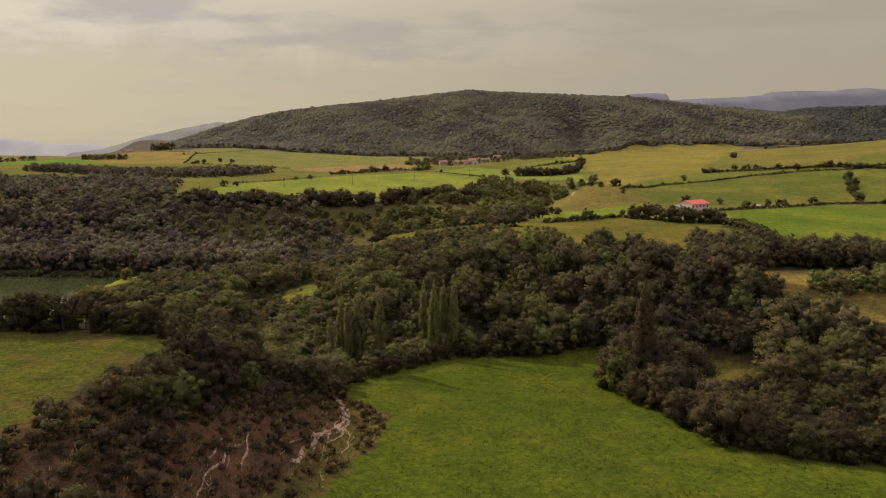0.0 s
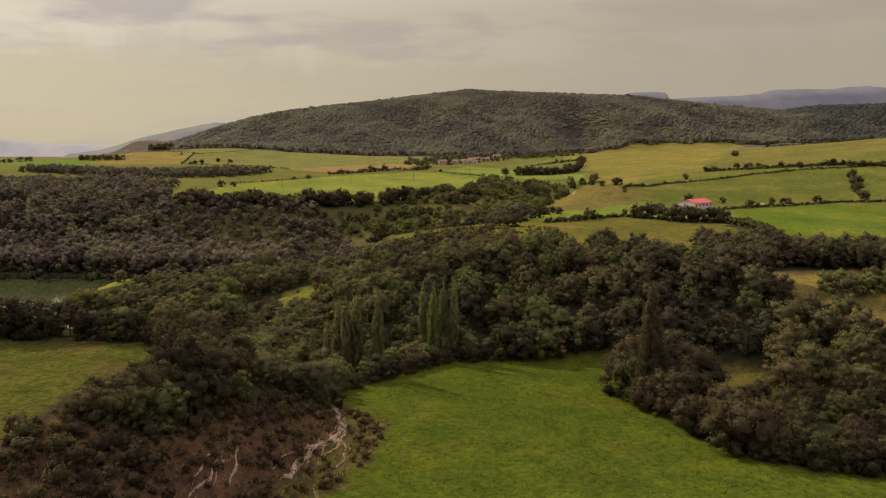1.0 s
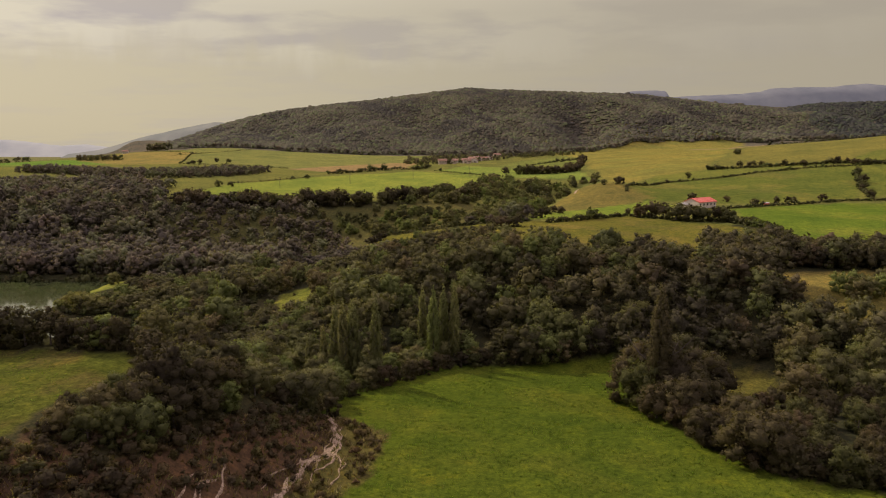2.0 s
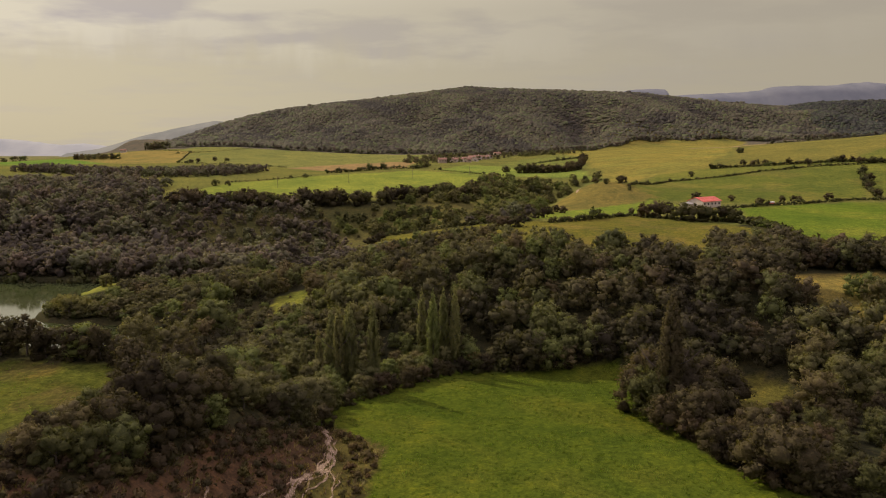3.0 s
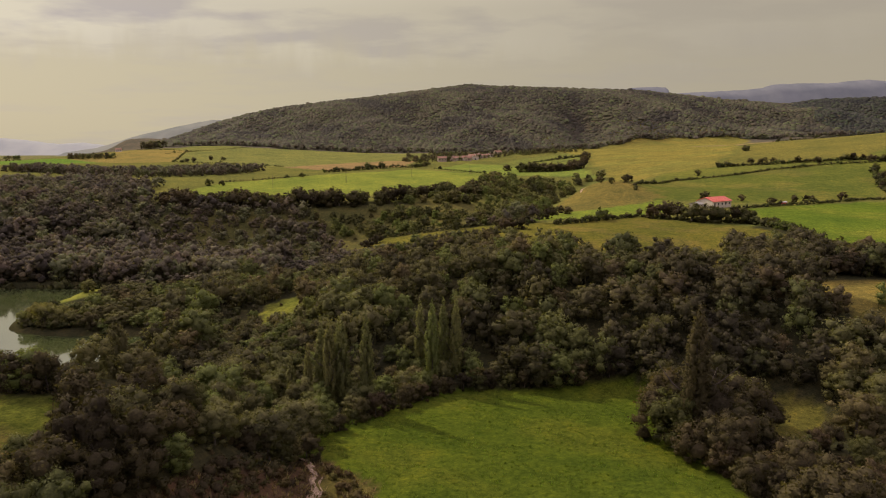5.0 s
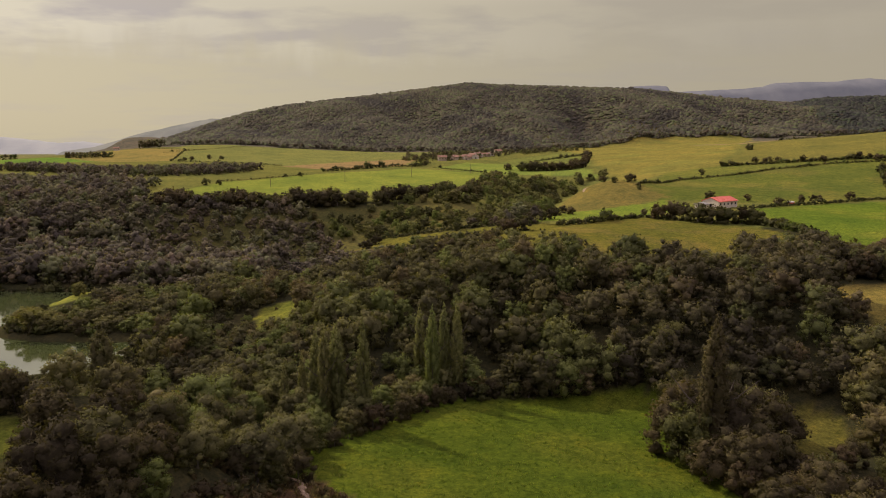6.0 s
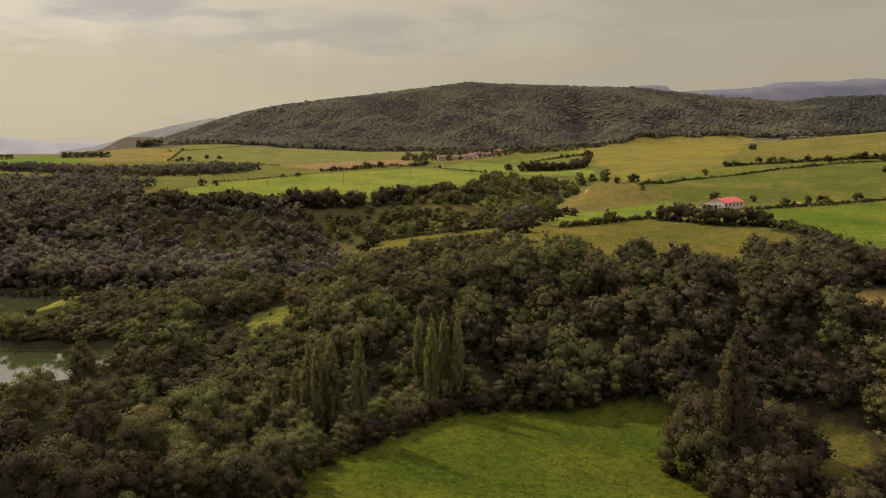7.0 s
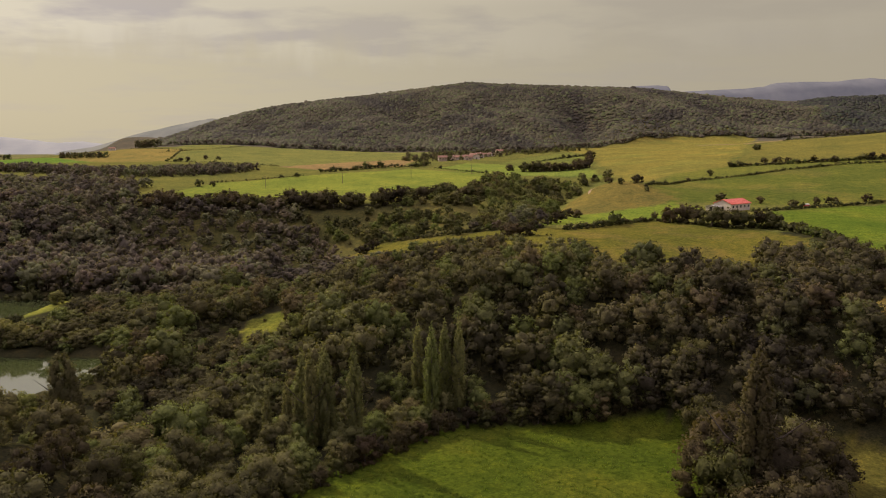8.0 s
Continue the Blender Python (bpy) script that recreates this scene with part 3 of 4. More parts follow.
def build_lake():
    a = np.linspace(0, 2 * np.pi, 97)[:-1]
    ring = [(-197 + 150 * math.cos(t), 245 + (52 if math.sin(t) > 0 else 66) * math.sin(t), -2.6) for t in a]
    bm = bmesh.new()
    bm.faces.new([bm.verts.new(p) for p in ring])
    me = bpy.data.meshes.new("lake")
    bm.to_mesh(me)
    bm.free()
    me.materials.append(WATER)
    return tagged(new("water", me), "still green lake water between wooded shores", "water", kind="structure")


build_lake()


def build_range(name, y, xs, zs, foot, deep, mat, label):
    """A far mountain range with a front slope, a crest and a back."""
    x = np.linspace(xs[0], xs[-1], 160)
    z = np.interp(x, xs, zs) + 3.0 * waves(x, x * 0.3, 300.0, 2) + 1.5 * waves(x, x * 0.2, 70.0, 5)
    vs = []
    for k, (dy, t) in enumerate(((-deep, 0.0), (-deep * 0.6, 0.45), (-deep * 0.25, 0.85), (0, 1.0), (deep * 0.3, 0.8), (deep, 0.0))):
        wob = 1.0 + 0.10 * waves(x, np.full_like(x, dy), 340.0, k + 1) * (t not in (0.0, 1.0))
        vs.append(np.stack([x, y + dy + 0 * x, foot + (z - foot) * t * wob], 1))
    v = np.concatenate(vs)
    c = len(x)
    i = (np.arange(5)[:, None] * c + np.arange(c - 1)[None, :]).ravel()
    f = np.stack([i, i + 1, i + c + 1, i + c], 1)
    return tagged(new(name, mesh_of(name, v, f, mat, True)), label, "mountains", kind="structure")

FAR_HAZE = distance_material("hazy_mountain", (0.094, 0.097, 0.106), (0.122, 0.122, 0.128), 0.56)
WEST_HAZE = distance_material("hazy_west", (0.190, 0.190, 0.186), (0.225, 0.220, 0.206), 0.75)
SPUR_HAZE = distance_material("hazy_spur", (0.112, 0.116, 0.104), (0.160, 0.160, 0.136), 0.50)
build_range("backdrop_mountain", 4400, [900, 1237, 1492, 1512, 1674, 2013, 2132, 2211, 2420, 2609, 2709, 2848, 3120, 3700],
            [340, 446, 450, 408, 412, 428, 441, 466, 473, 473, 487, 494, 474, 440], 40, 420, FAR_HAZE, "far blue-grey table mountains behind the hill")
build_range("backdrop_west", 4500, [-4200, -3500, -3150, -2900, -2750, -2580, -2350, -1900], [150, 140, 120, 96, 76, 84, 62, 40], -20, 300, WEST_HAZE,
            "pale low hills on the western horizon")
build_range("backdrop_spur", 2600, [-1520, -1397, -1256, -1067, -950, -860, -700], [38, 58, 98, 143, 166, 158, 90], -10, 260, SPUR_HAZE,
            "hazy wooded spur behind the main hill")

# ---- woods ----
rng = np.random.default_rng(11)


def clear_of_fields(x, y, gap=2.4):
    ok = np.ones(np.shape(x), bool)
    for poly in OPEN_LAND:
        for dx, dy in ((0, 0), (gap, 0), (-gap, 0), (0, gap), (0, -gap)):
            ok &= ~inside(x + dx, y + dy, poly)
    return ok


def in_wood(x, y):
    """Close woodland: the valley sides this side of the terrace, but for fields, lake and bare bank."""
    ok = clear_of_fields(x, y) & ~in_lake(x, y) & (np.abs(x) < 0.80 * y + 25.0)
    ok &= y < np.where(x < -150.0, 380.0, 346.0 + 12.0 * waves(x, y, 50.0, 2))
    ok &= ~inside(x, y, BANK) & ~inside(x, y, SCRUB) & ~((x < -128) & (y < 125))
    ok &= ~((x > -53) & (x < -24) & (y > 60) & (y < 129))
    ok &= ~((x > 40) & (y > 318)) & ~((x > 128) & (y > 232))
    ok &= ~((x < -86) & (y > 182) & (y < 203)) & ~((x < -137) & (y > 222) & (y < 300))
    return ok


def tree_height(x, y, r):
    h = 6.6 + 6.4 * r ** 1.5
    h = np.where((x < -10) & (y < 140), 5.0 + 3.4 * r, h)
    h = np.where((x > -48) & (x < -30) & (y > 108) & (y < 142), 5.8 + 3.0 * r, h)
    h = np.where((x > -70) & (x < -38) & (y > 200) & (y < 236), 3.2 + 1.8 * r, h)
    h = np.where((x > -76) & (x < -50) & (y >= 226) & (y < 247), 2.6 + 1.5 * r, h)
    h = np.where((x > 56) & (y < 152), 4.4 + 2.2 * r, h)
    h = np.where((x < -30) & (y >= 118) & (y < 150), 5.0 + 2.0 * r, h)
    h = np.where((x > -42) & (x < 14) & (y > 150) & (y < 203), 4.8 + 2.6 * r, h)
    h = np.where((x < -96) & (y > 222) & (y < 300), 4.4 + 2.2 * r, h)
    h = np.where((x < -58) & (y >= 121) & (y < 152), 2.8 + 1.6 * r, h)
    h = np.where((x < -60) & (y >= 150) & (y < 200), 4.2 + 2.4 * r, h)
    h = np.where((x < -0.53 * (y - 48.0)) & (y >= 152) & (y < 214), 2.2 + 1.4 * r, h)
    h = np.where((x < -96) & (y >= 300) & (y < 345), 9.5 + 3.5 * r, h)
    h = np.where((x > -60) & (x < 60) & (y > 240), 7.0 + 2.4 * r, h)
    h = np.where((x > -75) & (x < 25) & (y > 285), 3.6 + 1.8 * r, h)
    return h


OAK_LABEL = "broad dark green oak at the wood's edge"
oaks = [build_tree("oak_tree", 100 + i, lambda g, i=i: round_lobes(g, 10.0, (5.0, 5.6, 4.7, 5.3, 4.9, 5.7)[i], (22, 24, 20, 23, 21, 25)[i], 0.14), 1, 2200, 0.215, 10.0, 0.26,
                   OAK_LEAF, OAK_LABEL, "tree", "trees round the meadow") for i in range(6)]
# same kind of oak in the darkened leaf, shade put into its colour
dark_oaks = [build_tree("holm_oak_tree", 120 + i, lambda g, i=i: round_lobes(g, 10.0, (5.0, 5.5, 4.7)[i], (22, 24, 20)[i], 0.10), 1, 2300, 0.21, 10.0, 0.26,
                        DARK_LEAF, "oak crowding the edge of a meadow, its leaf colour darkened for shade", "tree", "trees round the meadow") for i in range(3)]
poplars = [build_tree("poplar_tree", 200 + i, lambda g, i=i: column_lobes(g, 22.0, (2.3, 2.5, 2.0)[i], 50, 3.4), 1, 3400, 0.22, 22.0, 0.28,
                      POPLAR_LEAF, "tall narrow poplar above the lower woods", "tree", "row of poplars", 0.60) for i in range(3)]
cone_tree = build_tree("poplar_tree", 230, lambda g: column_lobes(g, 25.0, 2.5, 84, 3.6), 1, 8000, 0.21, 25.0, 0.42, DARK_LEAF,
                       "tall pointed ivy-clad poplar at the meadow's edge", "tree", core=0.56)
broad_poplar = build_tree("poplar_tree", 231, lambda g: column_lobes(g, 22.0, 4.3, 70, 5.0), 1, 7000, 0.23, 22.0, 0.40, DARK_LEAF,
                          "broad dark brown-green poplar beside the lake", "tree", core=0.56)
willows = [build_tree("willow_tree", 240 + i, lambda g, i=i: round_lobes(g, 7.0, (3.6, 3.2)[i], 13, 0.10), 1, 2400, 0.18, 7.0, 0.2,
                      PALE_LEAF, "pale silvery-green rounded willow", "tree", "pale willows") for i in range(2)]


def plain_crown(seed, height, radius, lobes, level, leaves, leaf, low=0.14, trunk=True):
    g = np.random.default_rng(seed)
    pieces = [crown(g, round_lobes(g, height, radius, lobes, low), level, leaves, leaf)]
    if trunk:
        pieces.append(tube([(0, 0, -0.3), (0, 0, height * 0.5)], [0.22, 0.12], 5))
    return joined(pieces)


def set_out(kinds, spots, wide=(0.9, 1.15)):
    """Copies of the given trees at rows of x, y, size, then the first of each kind itself."""
    used = {}
    for i, (x, y, s) in enumerate(spots):
        k = i % len(kinds)
        m = stand(x, y, s, rng.uniform(0, 360), rng.uniform(*wide), 0.15)
        if k not in used:
            used[k] = m
        else:
            copy_thing(kinds[k], m)
    for k, m in used.items():
        kinds[k].matrix_basis = m


wx, wy = scatter(rng, -330, 200, 64, 410, 6.9, in_wood)
wh = tree_height(wx, wy, rng.uniform(0, 1, wx.size))
by_camera = wy + 0.25 * np.abs(wx)
order = np.argsort(by_camera)
near, rest = order[:270], order[270:]
POPLAR_FOOT = [(44.5, 140, 0.85), (50, 137.5, 1.0), (53.5, 142, 1.05), (43.2, 147, 1.25), (50.5, 150.5, 1.5), (57, 150, 1.35), (45.5, 153, 1.5), (42.6, 152.5, 1.1), (48.5, 142, 0.95)]
SPUR_TREES = [(-46.5, 86.5, 0.44), (-43.5, 87, 0.50), (-41, 89, 0.54), (-39, 92.5, 0.58), (-38, 98, 0.66), (-36.5, 104, 0.62), (-35, 111, 0.50), (-26.5, 130, 0.46),
              (-48, 91, 0.36), (-45, 92.5, 0.50), (-42, 96, 0.70), (-41, 103, 0.95), (-45.5, 98, 0.46), (-38, 108, 0.82), (-37, 115, 0.70), (-34, 121.5, 0.60), (-30.5, 127.5, 0.52),
              (-46, 106, 0.44), (-41.5, 111, 0.76), (-43.5, 117, 0.62), (-38.5, 120, 0.70), (-34.5, 127, 0.62), (-39.5, 126, 0.60), (-44.5, 124, 0.55), (-27.5, 134.5, 0.6), (-24.5, 138, 0.5)]
close_by = [(wx[i], wy[i], wh[i] / 10.0) for i in near]
# oaks here take the darkened leaf in place of shade
dark_side = [s for s in close_by if (36 <= s[0] < 62 and s[1] > 128) or (s[0] >= 36 and s[1] < 150)]
set_out(oaks, [(29, 188, 0.92), (23.5, 189.5, 0.85), (34, 190, 0.8), (27, 192, 1.0)] + SPUR_TREES[::3] + [s for s in close_by if s not in dark_side], (0.95, 1.2))
set_out(dark_oaks, POPLAR_FOOT + [t for i, t in enumerate(SPUR_TREES) if i % 3] + dark_side, (0.92, 1.15))

mid_plants = [plain_crown(300 + i, 10.0, (4.9, 5.4, 4.7, 5.2, 4.5)[i], 16, 1, 720, 0.31) for i in range(5)]
far_plants = [plain_crown(320 + i, 10.0, (5.0, 5.4, 4.6)[i], 14, 1, 170, 0.40) for i in range(3)]


def tone_at(x, y):
    """Trees of one kind stand in loose patches."""
    return np.clip(0.45 + 0.38 * waves(x, y, 58.0, 3) + 0.22 * waves(x, y, 23.0, 8) + rng.normal(0, 0.22, np.shape(x)), 0, 1)


def wood_rows(ids, kinds):
    k = len(ids)
    return np.stack([wx[ids], wy[ids], wh[ids] / 10.0, rng.uniform(0.9, 1.2, k) * np.clip(7.5 / wh[ids], 1.0, 1.5), rng.uniform(0, 6.28, k), tone_at(wx[ids], wy[ids]), rng.integers(0, kinds, k)], 1)


close = rest[wy[rest] < 290]
mass("eastern_wood", mid_plants, wood_rows(close[wx[close] >= 40], 5), EAST_SHADE_LEAF, "dark oak wood below the eastern pastures", "wood")
mass("valley_wood", mid_plants, wood_rows(close[wx[close] < 40], 5), WOOD_LEAF, "dense mixed oak wood on the valley side", "wood")
mass("lakeside_wood", far_plants, wood_rows(rest[wy[rest] >= 290], 3), HAZY_WOOD_LEAF, "dark wood below the terrace beyond the lake", "wood")

# poplars that stand above the wood: x, y and the height of the tip
POPLARS = [(-18.1, 171.5, 22.3), (-24.3, 175.0, 20.1), (-27.0, 174.0, 20.3), (-29.6, 177.5, 18.6), (-25.6, 179.5, 18.8), (2.5, 192.9, 21.4),
           (-0.7, 194.8, 19.6), (-3.6, 190.5, 20.2), (-7.0, 197.0, 18.6), (-36.6, 175.8, 10.2), (-33.0, 178.0, 12.0)]
set_out(poplars, [(x, y, (top - float(ground_z(x, y))) / 22.0) for x, y, top in POPLARS], (0.72, 0.92))
broad_poplar.matrix_basis = stand(-76.0, 174.0, (18.4 - float(ground_z(-76.0, 174.0))) / 22.0, 40.0)
cone_tree.matrix_basis = stand(46.6, 146.5, 29.0 / 25.0, 20.0)
WILLOWS = [(-147, 285, 0.75), (-141.5, 237.5, 0.75), (-143, 244, 0.7), (-134, 236.5, 1.2), (-128.5, 235.5, 1.05), (-138, 241, 1.1), (-94, 187, 0.75), (-106, 188, 0.5), (-44.1, 231.3, 0.9), (-50, 186, 1.0), (-47, 189, 0.9), (-88, 213, 0.9), (-30, 186, 0.9), (8, 190, 0.8), (57, 196, 1.1)]
set_out(willows, WILLOWS, (1.0, 1.3))

hazels = [build_tree("hazel_tree", 260 + i, lambda g, i=i: round_lobes(g, 6.0, (3.0, 3.4, 2.7)[i], 12, 0.04), 1, 1400, 0.21, 6.0, 0.15,
                     DARK_LEAF, "bushy dark hazel leafy down to the meadow grass", "tree", "bushes edging the meadow", 0.64) for i in range(3)]
EDGE_EAST = [(48, 134), (48.5, 124), (51, 116), (56, 110.5), (63, 106.5), (70, 104.5), (78, 103.5), (92, 101)]
EDGE_NORTH = [(-27, 150), (-22.5, 156), (-16, 167), (-8, 176.5), (1, 185), (12, 189), (25, 188), (38, 188.5), (49, 188)]
EDGE_FIELD = [(-100, 123), (-85, 121.5), (-66, 120.5), (-52, 118), (-48, 113)]
set_out(hazels, [(x + rng.uniform(-0.8, 0.8), y + rng.uniform(-0.8, 0.8), rng.uniform(0.8, 1.1) * (1.2 if x < -66 else 0.95)) for x, y in along(EDGE_FIELD, 3.2)] + [(x + rng.uniform(-0.8, 0.8), y + rng.uniform(-0.8, 0.8), rng.uniform(0.7, 1.1)) for x, y in along(EDGE_EAST, 3.6)]
        + [(x + rng.uniform(-0.8, 0.8), y + rng.uniform(-0.8, 0.8), rng.uniform(0.55, 0.95)) for x, y in along(EDGE_NORTH, 3.4)], (0.95, 1.2))

# field trees and hedges beyond the terrace
FIELD_OAK = "dark rounded field oak standing in a hedgerow"
field_oaks = []
for i in range(4):
    root = new("field_tree")
    tagged(root, FIELD_OAK, "tree", "field trees")
    g = np.random.default_rng(400 + i)
    v, f, n = trunk_mesh(g, 9.0, 0.28, 3)
    part("trunk", mesh_of("trunk", v, f, BARK, True), BARK, root)
    v, f, n = crown(g, round_lobes(g, 8.4, (4.8, 5.2, 4.5, 5.4)[i], 10, 0.02), 1, 430, 0.44, 0.74)
    part("crown", mesh_of("crown", v, f, DARK_LEAF, False, n), DARK_LEAF, root)
    field_oaks.append(root)

BARN_ROW = [(101, 340), (107, 341), (111, 335), (114, 325), (119, 322), (125, 320), (131, 319), (136, 318)]
HEDGE_TREES = [(187, 395), (205, 405), (214, 409), (218, 410), (238, 413), (285, 413), (177, 412), (159, 421)]
TOP_TREES = [(258, 572), (264, 568), (270, 572), (275, 568), (299, 546), (326, 543), (331, 539), (333, 532), (340, 527), (316, 705), (198, 533), (318, 710)]
LONE_TREES = [(-345, 873), (-340, 880), (-312, 912), (-308, 906), (-236, 730), (-222, 742), (-216, 746), (-228, 768), (107, 474), (112, 462), (121, 464), (125, 468), (-349, 877), (-328, 912), (-133, 611), (-187, 528), (-178, 531), (63, 360), (56, 356), (60, 366), (50, 341), (45, 335), (40, 330), (26, 301), (29, 305), (24, 306), (32, 300), (-40, 346), (-36, 356), (5, 331), (314, 498), (300, 470), (288, 452), (284, 445), (274, 421), (168, 804), (164, 800)]
PATCH = [(62, 692), (65, 696)] + along([(77, 673), (95, 678), (114, 679), (125, 674), (138, 680)], 5.0) + along([(80, 681), (100, 687), (122, 684), (140, 692)], 5.5) + [(148, 716), (154, 742), (158, 760), (166, 802), (170, 806)]
TERRACE_ROW = [(-170, 406), (-165, 402), (-158, 403), (-151, 401), (-145, 405), (-139, 403), (-132, 405), (-126, 404), (-120, 407), (-113, 405), (-106, 407), (-99, 408), (-92, 408), (-85, 411), (-78, 410), (-72, 412),
               (-58, 412), (-53, 416), (-40, 416), (-35, 419), (-27, 426), (-20, 435), (-14, 440), (-9, 447), (-3, 449), (3, 446), (10, 446), (18, 470)]
spots = [(x, y, rng.uniform(0.9, 1.15)) for x, y in BARN_ROW] + [(x, y, rng.uniform(0.42, 0.6)) for x, y in HEDGE_TREES]
spots += [(x, y, rng.uniform(0.5, 0.85)) for x, y in TOP_TREES] + [(x, y, rng.uniform(0.5, 0.75)) for x, y in LONE_TREES]
spots += [(x, y, rng.uniform(0.72, 1.25)) for x, y in PATCH + along(TERRACE_ROW, 6.6) + [(p[0] + 3.0, p[1] + 7.0) for p in along(TERRACE_ROW, 11.0)]]
set_out(field_oaks, spots, (0.95, 1.25))

bush_plants = [plain_crown(420 + i, 2.4, (1.7, 2.1, 1.5)[i], 3, 1, 44, 0.42, 0.05, False) for i in range(3)]


HEDGE_LEAF = leaf_material("hedge_leaf", (0.046, 0.048, 0.026), (0.100, 0.098, 0.046), (0.104, 0.080, 0.046), by_object=False, grain=1.4)


def hedge(points, size, label, step=1.4, name="hedge"):
    p = np.array(along(points, step))
    k = len(p)
    p = p + rng.uniform(-0.5, 0.5, p.shape)
    rows = np.stack([p[:, 0], p[:, 1], size * np.where(rng.uniform(0, 1, k) < 0.08, 1.8, 1.0) * rng.uniform(0.5, 1.1, k), rng.uniform(0.9, 1.3, k), rng.uniform(0, 6.28, k), rng.uniform(0, 1, k), rng.integers(0, 3, k)], 1)
    mass(name, bush_plants, rows, HEDGE_LEAF, label, "hedge", "")


hedge([(-46, 362), (-31, 366), (-3, 341), (27, 322), (40, 320)], 0.9, "bushy hedge along the head of a grass strip")
hedge([(-8, 327), (-3, 322), (25, 301), (40, 296)], 0.4, "low broken hedge along a bank in the pasture", 2.2)
hedge([(48, 312), (74, 331), (97, 349)], 1.2, "thick dark hedge between two pastures")
hedge([(99, 344), (114, 326), (137, 317), (152, 322)], 0.9, "bushy hedge under the trees before the farm")
hedge([(160, 384), (170, 386), (217, 400), (254, 413), (290, 415), (350, 424)], 0.85, "long field hedge beside the farm")
hedge([(122, 440), (126, 456), (171, 508), (206, 518), (255, 534), (302, 534), (330, 526), (400, 540)], 0.8, "low dark hedge along the slope")
hedge([(229, 571), (254, 563), (297, 552), (329, 541), (356, 520), (420, 530)], 1.25, "bushy hedge across the upper slope")
hedge([(136, 248), (141, 290), (136, 318)], 1.5, "tall hedge between the dry and the green pasture", 2.0)
hedge([(314, 500), (284, 446), (274, 422)], 1.2, "tall hedge running down the slope")
hedge([(-122, 662), (-106, 686), (-85, 719), (-61, 739), (-35, 743), (-22, 775)], 1.9, "uneven hedge of bushes beyond the long field", 3.4)
hedge([(-14, 730), (10, 690), (38, 640), (60, 628)], 0.8, "thin hedge beside the village field", 3.0)
hedge([(-190, 560), (-160, 590), (-130, 624)], 0.8, "thin hedge along the long field", 3.0)
hedge([(-520, 1090), (-420, 1056), (-362, 866), (-190, 765)], 0.8, "dark hedge across the hill fields", 3.5)
hedge([(-430, 1000), (-380, 1090), (-350, 1150)], 0.8, "low hedge climbing to the hill", 3.5)
hedge([(110, 830), (140, 850), (186, 880)], 1.3, "bushy hedge behind the village", 3.2)
hedge([(396, 806), (420, 812), (470, 826), (520, 834)], 1.0, "ragged hedge at the head of the pasture", 3.2)


hedge([(-147, 262), (-145, 248), (-140, 236), (-129, 232), (-115, 235), (-110, 229)], 1.1, "dark waterside bushes on a wooded point", 1.2)
hedge([(-110, 229), (-100, 214), (-93, 204), (-92, 194)], 1.0, "bushy lake shore thicket", 1.2)
hedge([(-290, 299), (-240, 297.5), (-200, 297), (-150, 297.5)], 1.4, "dense bushes along the far shore of the lake", 1.3)
hedge([(-94, 193), (-112, 195), (-130, 194)], 0.6, "low bushes on the near shore of the lake", 1.2)


scrub_plants = [plain_crown(440 + i, 2.0, (1.5, 1.3, 1.7)[i], 6, 1, 150, 0.17, 0.05, False) for i in range(3)]
SCRUB_LEAF = leaf_material("scrub_leaf", (0.046, 0.037, 0.024), (0.090, 0.071, 0.042), (0.100, 0.062, 0.040), by_object=False)


def grove(name, poly, step, height, label, plants=None, mat=None, thin=1.0, wide=(0.9, 1.25), vary=(0.7, 1.2)):
    xs, ys = [p[0] for p in poly], [p[1] for p in poly]
    x, y = scatter(rng, min(xs), max(xs), min(ys), max(ys), step, lambda a, b: inside(a, b, poly) & (rng.uniform(0, 1, np.shape(a)) < thin))
    k = len(x)
    rows = np.stack([x, y, height / 10.0 * rng.uniform(*vary, k), rng.uniform(*wide, k), rng.uniform(0, 6.28, k), tone_at(x, y), rng.integers(0, 3, k)], 1)
    mass(name, plants or far_plants, rows, mat or WOOD_LEAF, label, "wood")


loose_plants = [plain_crown(340 + i, 10.0, (5.0, 5.6, 4.6)[i], 10, 1, 420, 0.50, 0.04) for i in range(3)]
grove("streamside_wood", [(-40, 408), (-12, 412), (18, 424), (34, 380), (34, 345), (50, 352), (60, 400), (62, 450), (84, 500), (110, 560), (140, 590), (120, 600), (80, 556), (52, 556), (36, 575), (24, 540), (14, 470), (-10, 440)],
      7.0, 7.6, "winding wood along a stream between fields", loose_plants, STREAM_LEAF, thin=0.62, wide=(1.0, 1.45), vary=(0.35, 1.3))
grove("scrub_wood", [(-260, 366), (-250, 394), (-200, 400), (-170, 398), (-150, 402), (-110, 404), (-84, 404), (-70, 384), (-60, 370), (-54, 352), (-90, 344), (-150, 348)], 6.2, 6.0, "close bushes on the slope below the terrace", far_plants, HAZY_WOOD_LEAF, thin=0.92, wide=(1.0, 1.4), vary=(0.5, 1.4))
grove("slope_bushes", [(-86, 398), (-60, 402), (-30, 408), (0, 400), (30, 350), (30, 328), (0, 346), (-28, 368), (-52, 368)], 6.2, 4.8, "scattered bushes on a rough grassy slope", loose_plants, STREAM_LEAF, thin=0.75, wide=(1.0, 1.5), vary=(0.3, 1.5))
grove("terrace_wood", [(-420, 420), (-268, 404), (-246, 398), (-206, 404), (-176, 412), (-206, 466), (-216, 512), (-290, 560), (-400, 560), (-470, 500)], 8.2, 8.8, "broad dark wood on the terrace", None, HAZY_WOOD_LEAF, thin=0.85)
